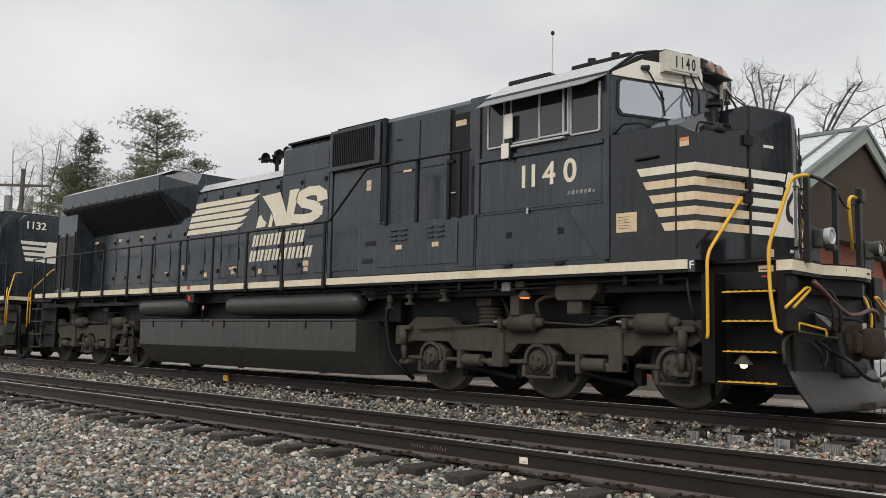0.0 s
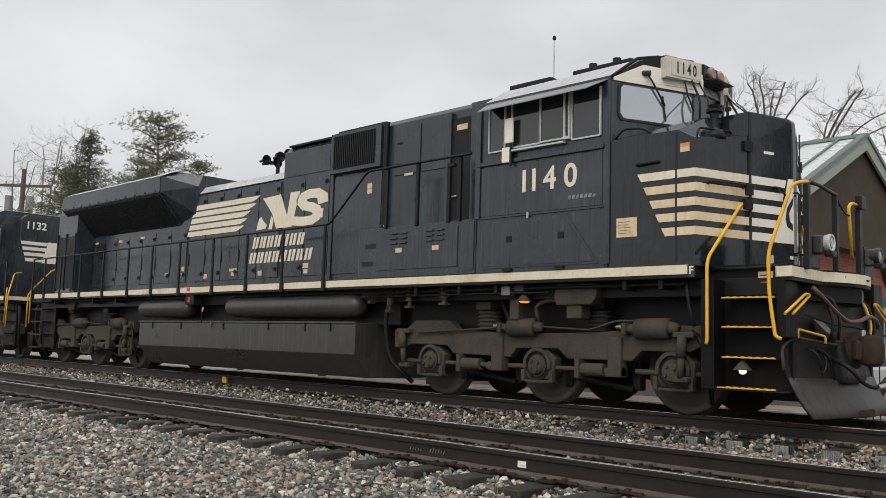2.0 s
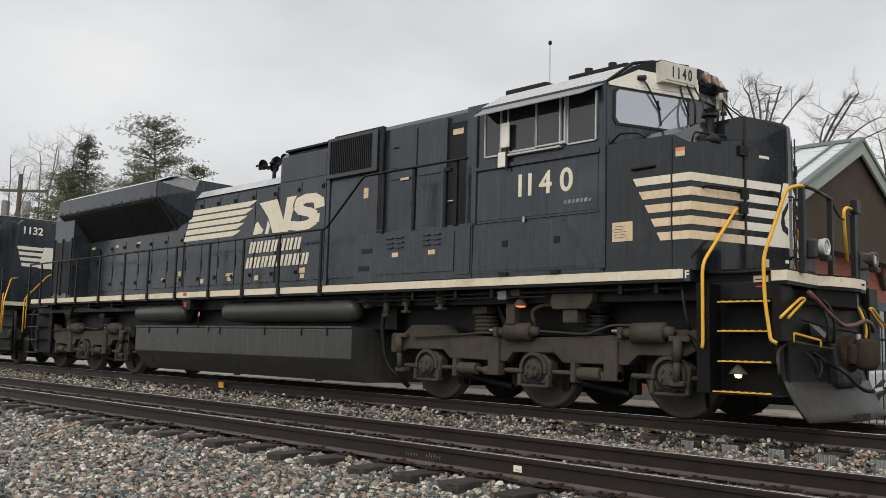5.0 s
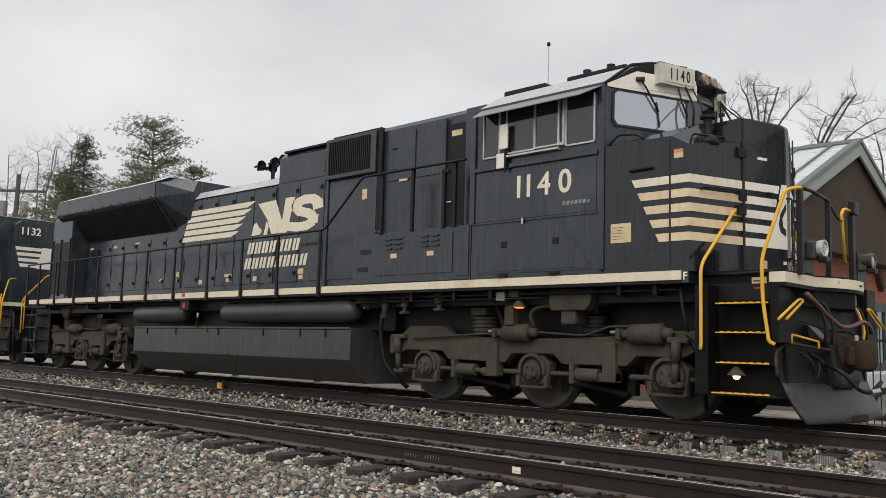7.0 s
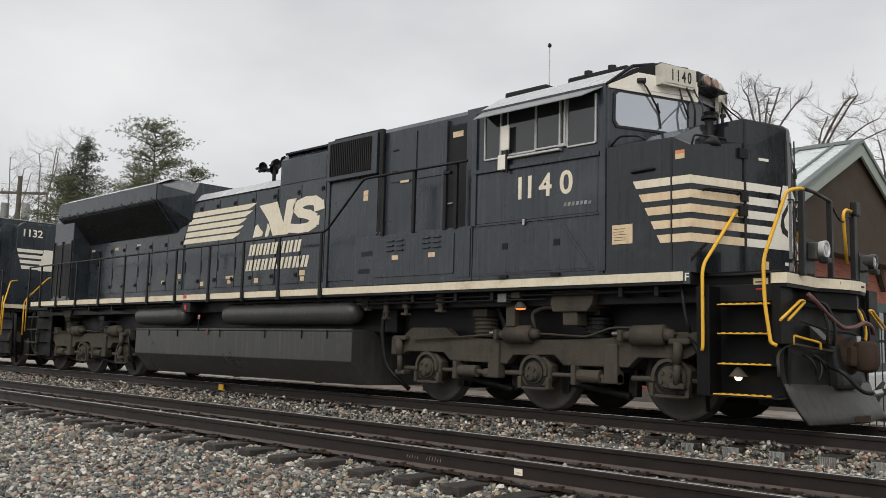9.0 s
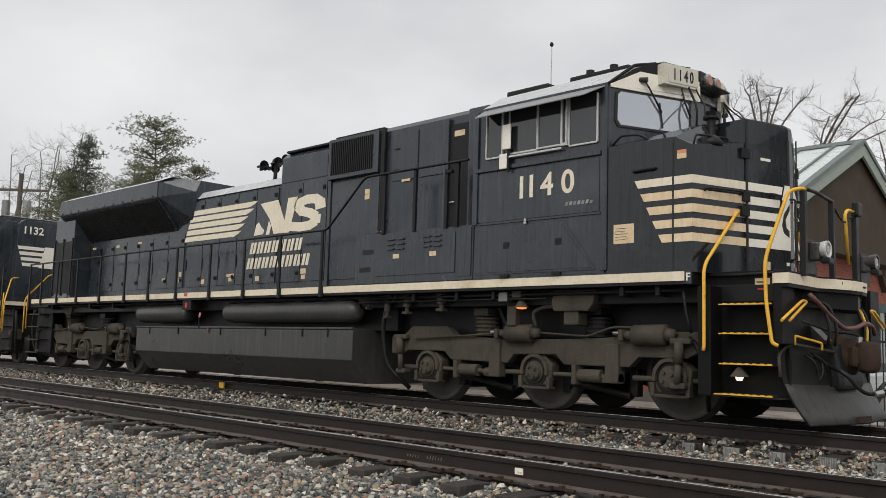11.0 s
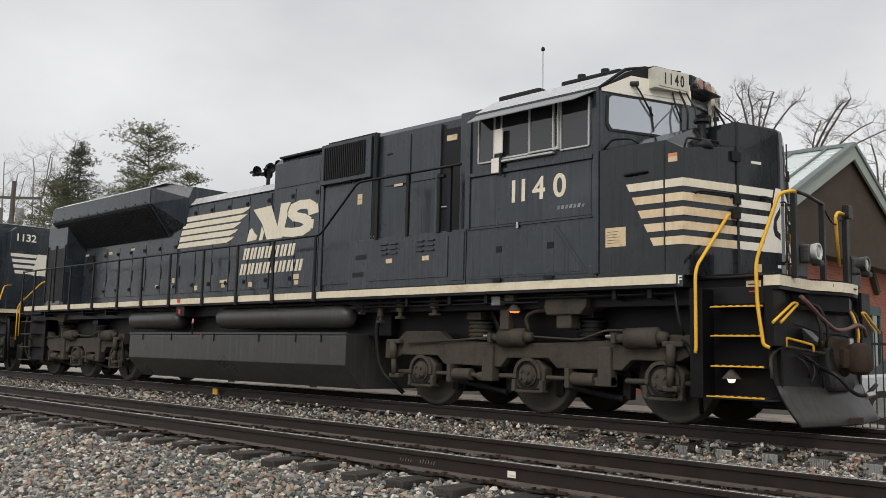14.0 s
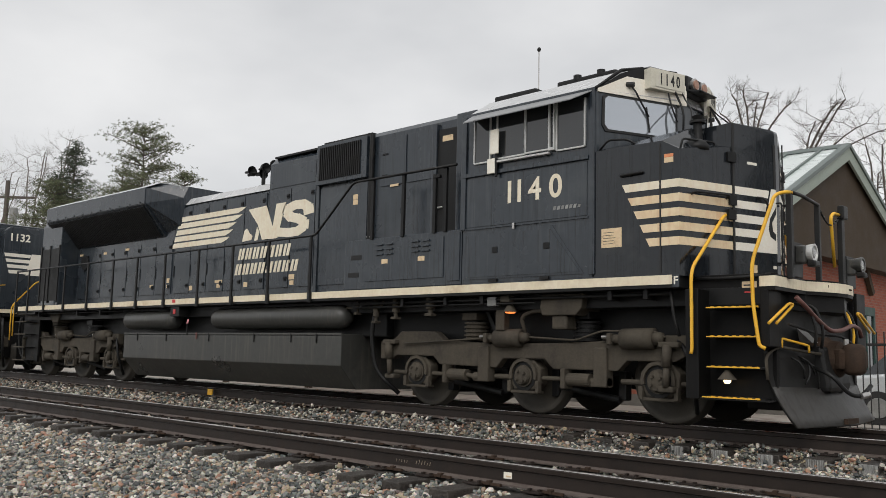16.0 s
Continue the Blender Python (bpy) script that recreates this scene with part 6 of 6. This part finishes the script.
def brick_wall_material():
    m = surface("red_brick_wall", (0.30, 0.085, 0.052), (0.38, 0.12, 0.075), 3, 0.85)
    n, l = m.node_tree.nodes, m.node_tree.links
    b, co, mp = n.new("ShaderNodeTexBrick"), n.new("ShaderNodeTexCoord"), n.new("ShaderNodeMapping")
    mp.inputs["Rotation"].default_value = (radians(90), 0, radians(90))
    b.inputs["Scale"].default_value = 1.0
    b.inputs["Brick Width"].default_value, b.inputs["Row Height"].default_value, b.inputs["Mortar Size"].default_value = 0.215, 0.075, 0.006
    b.inputs["Color1"].default_value, b.inputs["Color2"].default_value, b.inputs["Mortar"].default_value = (0.25, 0.062, 0.037, 1), (0.32, 0.095, 0.055, 1), (0.24, 0.155, 0.125, 1)
    sep, com = n.new("ShaderNodeSeparateXYZ"), n.new("ShaderNodeCombineXYZ")
    add = n.new("ShaderNodeMath")
    l.new(co.outputs["Object"], sep.inputs["Vector"])
    l.new(sep.outputs["X"], add.inputs[0])
    l.new(sep.outputs["Y"], add.inputs[1])
    l.new(add.outputs["Value"], com.inputs["X"])
    l.new(sep.outputs["Z"], com.inputs["Y"])
    l.new(com.outputs["Vector"], b.inputs["Vector"])
    l.new(b.outputs["Color"], n["Principled BSDF"].inputs["Base Color"])
    n.remove(mp)
    return m


def build_fence():
    fence = new("metal_fence")
    fence.location = (0, 6.0, -0.43)
    tagged(fence, "black metal picket fence beside the platform", "fence")
    for z in (0.22, 1.55):
        part("fence_rail", box(-0.6, 7.0, -0.02, 0.02, z, z + 0.045), RUBBER, fence)
    picket = part("picket", box(-0.009, 0.009, -0.009, 0.009, 0.06, 1.80), RUBBER, fence)
    picket.location = (-0.6, 0, 0)
    for i in range(1, 61):
        p = new("picket", picket.data)
        p.parent = fence
        p.location = (-0.6 + i * 0.125, 0, 0)
    for x in (-0.6, 1.8, 4.2, 6.6):
        part("fence_post", box(x - 0.035, x + 0.035, -0.035, 0.035, 0.0, 1.95, 0.006), RUBBER, fence)


def build_car():
    car = new("parked_car")
    car.matrix_basis = pose(1.0, 8.9, -0.39, 0, 0, 4)
    tagged(car, "silver car parked behind the metal fence", "car")
    body = [(-2.2, 0.35), (-2.25, 0.75), (-2.1, 0.92), (-1.3, 1.0), (1.1, 1.0), (2.0, 0.88), (2.25, 0.7), (2.25, 0.35)]
    part("body", prism(body, "y", -0.88, 0.88, bevel=0.06), CAR_PAINT, car)
    part("cabin", hull([(x, s * y, z) for s in (-1, 1) for x, y, z in ((-1.7, 0.80, 0.98), (1.05, 0.80, 0.98), (-1.2, 0.62, 1.45), (0.3, 0.62, 1.45))]), GLASS, car, "dark car windows")
    part("car_roof", hull([(x, s * y, z) for s in (-1, 1) for x, y, z in ((-1.25, 0.63, 1.44), (0.34, 0.63, 1.44), (-1.1, 0.55, 1.49), (0.2, 0.55, 1.49))]), CAR_PAINT, car)
    for x in (-1.4, 1.4):
        for s in (-1, 1):
            w = part("wheel", rod((x, s * 0.72, 0.33), (x, s * 0.9, 0.33), 0.33, sides=24), RUBBER, car)
            part("rim", rod((x, s * 0.88, 0.33), (x, s * 0.915, 0.33), 0.2, sides=20), GALV, w)


# ---- trees and pole ----
def limb(bm, p, q, r0, r1, sides=6):
    d = (q - p).normalized()
    a = d.orthogonal().normalized()
    b = d.cross(a)
    rings = []
    for c, r in ((p, r0), (q, r1)):
        rings.append([bm.verts.new(c + (a * math.cos(k * math.tau / sides) + b * math.sin(k * math.tau / sides)) * r) for k in range(sides)])
    for k in range(sides):
        bm.faces.new((rings[0][k], rings[0][(k + 1) % sides], rings[1][(k + 1) % sides], rings[1][k]))


def branch(bm, rng, p, d, length, r, depth, up=0.15, tips=None):
    """Grows a crooked branch with side shoots."""
    n = 4
    for i in range(n):
        d = (d + Vector((rng.uniform(-1, 1), rng.uniform(-1, 1), rng.uniform(-0.6, 1) + up)) * 0.16).normalized()
        q = p + d * (length / n)
        limb(bm, p, q, r * (1 - 0.6 * i / n), r * (1 - 0.6 * (i + 1) / n), 6 if r > 0.03 else 4)
        if depth > 0:
            for _ in range(2 if i else 1):
                side = d.orthogonal()
                side.rotate(Matrix.Rotation(rng.uniform(0, math.tau), 3, d))
                branch(bm, rng, q, (d * 0.75 + side * rng.uniform(0.4, 0.8)).normalized(), length * rng.uniform(0.35, 0.6), r * 0.45 * (1 - 0.4 * i / n), depth - 1, up, tips)
        p = q
    if tips is not None:
        tips.append(p)


def bare_tree(name, x, y, label, leaders, trunk_r, depth, seed, bark, fork, twig=1.0):
    """A leafless tree: a trunk up to its fork, then leaders to given heights."""
    rng = random.Random(seed)
    base = ground_height(y)
    tree = new(name)
    tree.location = (x, y, base)
    tagged(tree, label, "tree", group="bare trees")
    bm = bmesh.new()
    pts = [Vector((0, 0, 0)), Vector((0.1, 0.05, fork * 0.5)), Vector((0, 0, fork))]
    for p, q, r in zip(pts, pts[1:], (trunk_r, trunk_r * 0.8)):
        limb(bm, p, q, r, r * 0.8, 12)
    part("trunk", bm, bark, tree)
    crown = bmesh.new()
    for dx, dy, top, r in leaders:
        goal = Vector((dx, dy, top - base))
        p = Vector((0, 0, fork - 0.1))
        steps = 6
        for i in range(steps):
            t = (i + 1) / steps
            q = p.lerp(goal, 1 / (steps - i)) + Vector((rng.uniform(-1, 1), rng.uniform(-1, 1), 0)) * 0.05 * twig * (i < steps - 1)
            q.z += 0.10 * math.sin(math.pi * t)
            limb(crown, p, q, r * (1.25 - 0.6 * i / steps), r * (1.25 - 0.6 * (i + 1) / steps), 8)
            if i > 0:
                for _ in range(2):
                    d = Vector((rng.uniform(-1, 1), rng.uniform(-1, 1), rng.uniform(-0.2, 0.6))).normalized()
                    branch(crown, rng, q, d, rng.uniform(0.35, 0.9) * twig, r * 0.34, depth, 0.12)
            p = q
    part("crown", crown, bark, tree, "leafless branches and fine twigs")


def tufts(spots, size, seed, needles=10):
    """Bunches of short needles at the given places, as thin blades."""
    rng = np.random.default_rng(seed)
    n = len(spots)
    d = rng.normal(size=(n, needles, 3))
    d[..., 2] = d[..., 2] * 0.8 + 0.25
    d /= np.linalg.norm(d, axis=-1, keepdims=True)
    side = np.cross(d, rng.normal(size=(n, needles, 3)))
    side /= np.linalg.norm(side, axis=-1, keepdims=True) + 1e-9
    c = np.asarray(spots)[:, None] + d * size * 0.1
    ln = size * rng.uniform(0.6, 1.2, (n, needles, 1))
    v = np.stack([c - side * size * 0.08, c + side * size * 0.08, c + d * ln + side * size * 0.035, c + d * ln - side * size * 0.035], 2).reshape(-1, 3)
    f = np.arange(len(v)).reshape(-1, 4)
    me = bpy.data.meshes.new("crown")
    me.from_pydata(v.tolist(), [], f.tolist())
    return me


def evergreen(name, x, y, top, low, shape, label, material, seed, step, tuft, spread_z=0.1):
    """A conifer whose whorled limbs carry tufts of needles; shape(t) gives the reach, t from 0 at low to 1 at top."""
    rng = random.Random(seed)
    base = ground_height(y)
    tree = new(name)
    tree.location = (x, y, base)
    tagged(tree, label, "tree", group="evergreens")
    bm = bmesh.new()
    h = top - base
    lean = [Vector((0.25 * noise.noise((seed, i * 0.6, 0)) * i / 8, 0.2 * noise.noise((seed, 9, i * 0.6)) * i / 8, h * i / 10)) for i in range(11)]
    for i in range(10):
        limb(bm, lean[i], lean[i + 1], 0.22 * (1 - i / 10.5), 0.22 * (1 - (i + 1) / 10.5), 8)
    part("trunk", bm, BARK, tree)
    limbs, spots = bmesh.new(), []
    z = low - base
    while z < h - 0.15:
        t = (z - (low - base)) / (h - low + base)
        for k in range(rng.choice((2, 3, 3, 4))):
            reach = shape(t) * rng.uniform(0.55, 1.15)
            a = rng.uniform(0, math.tau)
            i = min(9, int(z / h * 10))
            p = lean[i].lerp(lean[i + 1], z / h * 10 - i)
            d = Vector((math.cos(a), math.sin(a), rng.uniform(-0.1, 0.35)))
            q = p + d * reach + Vector((0, 0, rng.uniform(0.0, spread_z) * reach))
            limb(limbs, p, q, 0.035, 0.01, 5)
            for _ in range(int(3 + reach * step)):
                u = rng.uniform(0.3, 1.05)
                c = p.lerp(q, u)
                w = 0.12 + 0.16 * reach * (1 - abs(u - 0.7))
                spots.append((c.x + rng.gauss(0, w), c.y + rng.gauss(0, w), c.z + rng.gauss(0, 0.10) + 0.05))
        z += rng.uniform(0.14, 0.34)
    for _ in range(10):
        spots.append((lean[10].x + rng.gauss(0, 0.08), lean[10].y + rng.gauss(0, 0.08), h - rng.uniform(0, 0.4)))
    part("bough_frame", limbs, BARK, tree)
    me = tufts(spots, tuft, seed)
    me.materials.append(material)
    crown = new("crown", me)
    crown.parent = tree
    crown["label"] = "uneven crown of needle tufts"


def build_pole():
    pole = new("utility_pole")
    pole.location = (-57.7, 12.0, -0.5)
    tagged(pole, "brown wooden utility pole with crossarm and transformers", "utility pole")
    part("post", rod((0, 0, 0), (0, 0, 12.5), 0.19, 0.15, sides=14), BARK, pole)
    u = Vector((0.7, 0.7, 0))
    turn = Matrix.Rotation(radians(45), 4, "Z")
    bm = box(-1.9, 1.9, -0.06, 0.06, 11.25, 11.42)
    bm.transform(turn)
    part("crossarm", bm, BARK, pole)
    for d in (-0.9, 0.55):
        bm = rod(u * d + Vector((0, 0, 9.55)), u * d + Vector((0, 0, 10.6)), 0.27, sides=18)
        part("transformer", bm, GALV, pole, "grey transformer can")
    for d in (-1.8, -1.2, 1.2, 1.8):
        part("insulator", rod(u * d + Vector((0, 0, 11.42)), u * d + Vector((0, 0, 11.62)), 0.05), GALV, pole)
    for d in (-1.8, 1.2, 1.8):
        p = u * d + Vector((0, 0, 11.6))
        part("wire", tube([p, p + Vector((-20, 5, -0.4)), p + Vector((-45, 11, 0.3))], 0.012, sides=5), RUBBER, pole)


DARK_SEAM = surface("dark_green_seam", (0.10, 0.125, 0.12), (0.14, 0.165, 0.155), 4, 0.5)
BRICK_WALL = brick_wall_material()
build_station()
build_fence()
build_car()
build_pole()
evergreen("pine_tree", -38.6, 12.0, 12.75, 8.4, lambda t: 1.6 * (0.5 + 0.9 * math.sin(math.pi * min(1, 0.12 + 0.8 * t)) * (1 - 0.4 * t)), "tall white pine with an open crown against the sky", NEEDLES, 5, 34, 0.11, 0.35)
evergreen("spruce_tree", -47.2, 12.0, 13.15, 8.2, lambda t: 2.15 * (1 - t) ** 0.85 + 0.12, "dark spruce with a pointed crown", DARK_NEEDLES, 8, 44, 0.11)
evergreen("pine_tree", -43.0, 13.0, 11.2, 6.8, lambda t: 2.2 * (1 - t * t) + 0.2, "lower pine between two taller evergreens", NEEDLES, 12, 24, 0.13, 0.2)
evergreen("pine_tree", -46.0, 10.5, 10.4, 6.5, lambda t: 2.6 * (1 - t * t) + 0.2, "bushy olive green pine", NEEDLES, 15, 24, 0.13, 0.2)
evergreen("pine_tree", -50.2, 12.5, 10.6, 6.5, lambda t: 1.8 * (1 - t * t) + 0.2, "bushy olive green pine", NEEDLES, 16, 24, 0.13, 0.2)
evergreen("pine_tree", -37.0, 13.5, 10.2, 6.5, lambda t: 2.0 * (1 - t * t) + 0.2, "bushy olive green pine", NEEDLES, 17, 24, 0.13, 0.2)
bare_tree("bare_tree", -57.5, 13.5, "thin leafless tree beside the utility pole", [(-1.2, 0, 14.0, 0.05), (0.9, 0.4, 14.2, 0.05), (2.2, 0, 13.6, 0.045)], 0.16, 2, 31, PALE_BARK, 8.0, 2.0)
bare_tree("bare_tree", -62.0, 13.0, "thin leafless tree beside the utility pole", [(-0.8, 0, 14.2, 0.05), (1.0, 0.4, 13.2, 0.05), (2.6, 0.3, 12.6, 0.04)], 0.16, 2, 32, PALE_BARK, 8.0, 2.0)
bare_tree("bare_tree", -53.0, 13.5, "thin leafless tree by the evergreens", [(1.3, 0, 14.2, 0.045), (-0.9, 0.4, 13.4, 0.045), (0.3, 0.2, 12.2, 0.04)], 0.15, 2, 33, PALE_BARK, 8.2, 2.0)
bare_tree("bare_tree", -9.1, 22.0, "leafless street tree with cut-back limbs behind the station", [(-1.25, 0, 10.7, 0.04), (-0.9, 0.3, 11.5, 0.045), (-0.15, -0.3, 11.4, 0.042), (0.25, 0.1, 10.9, 0.038), (0.75, 0, 11.2, 0.042), (1.5, 0.3, 10.75, 0.038)], 0.30, 2, 34, BARK, 9.3, 0.85)
bare_tree("bare_tree", -8.4, 25.0, "large leafless tree with leaning limbs and fine twigs behind the station", [(0.7, 0, 10.6, 0.038), (1.5, 0.3, 11.3, 0.05), (2.0, -0.3, 11.2, 0.045), (2.6, 0.1, 10.2, 0.035), (3.6, 0.2, 9.9, 0.03)], 0.28, 2, 35, BARK, 9.0, 1.15)
bare_tree("bare_tree", -5.6, 26.0, "twiggy leafless tree beyond the station roof", [(0.9, 0, 10.2, 0.045), (-0.6, 0.3, 9.6, 0.045), (0.2, -0.3, 9.4, 0.045), (1.4, 0.2, 8.6, 0.04), (-0.2, 0.4, 8.4, 0.04), (0.5, 0.1, 8.0, 0.04), (1.1, -0.4, 7.4, 0.04)], 0.25, 2, 38, BARK, 4.5, 1.7)
bare_tree("bare_tree", 33.0, 8.6, "bare tree ahead of the train, mirrored in the windshield", [(-2.0, -1.0, 16.0, 0.08), (1.5, 1.5, 17.0, 0.08), (0.5, -2.2, 14.5, 0.07), (2.0, 0.6, 15.0, 0.08), (-1.0, 1.0, 16.5, 0.07), (0.6, -1.2, 17.5, 0.07)], 0.26, 2, 36, BARK, 5.0, 2.8)
# Unseen spruces added ahead so that the nose front mirrors something dark.
for k, (x, y, top) in enumerate(((25.5, 13.6, 17.0), (24.0, 15.8, 15.0))):
    evergreen("spruce_tree", x, y, top, 1.0, lambda t: 2.3 * (1 - t) ** 0.7 + 0.15, "unseen dark spruce added ahead of the train to darken the nose", DARK_NEEDLES, 40 + k, 10, 0.34)


def motions():
    """Nothing but the hand-held camera moves: both locomotives stand still."""
    return None


motions()
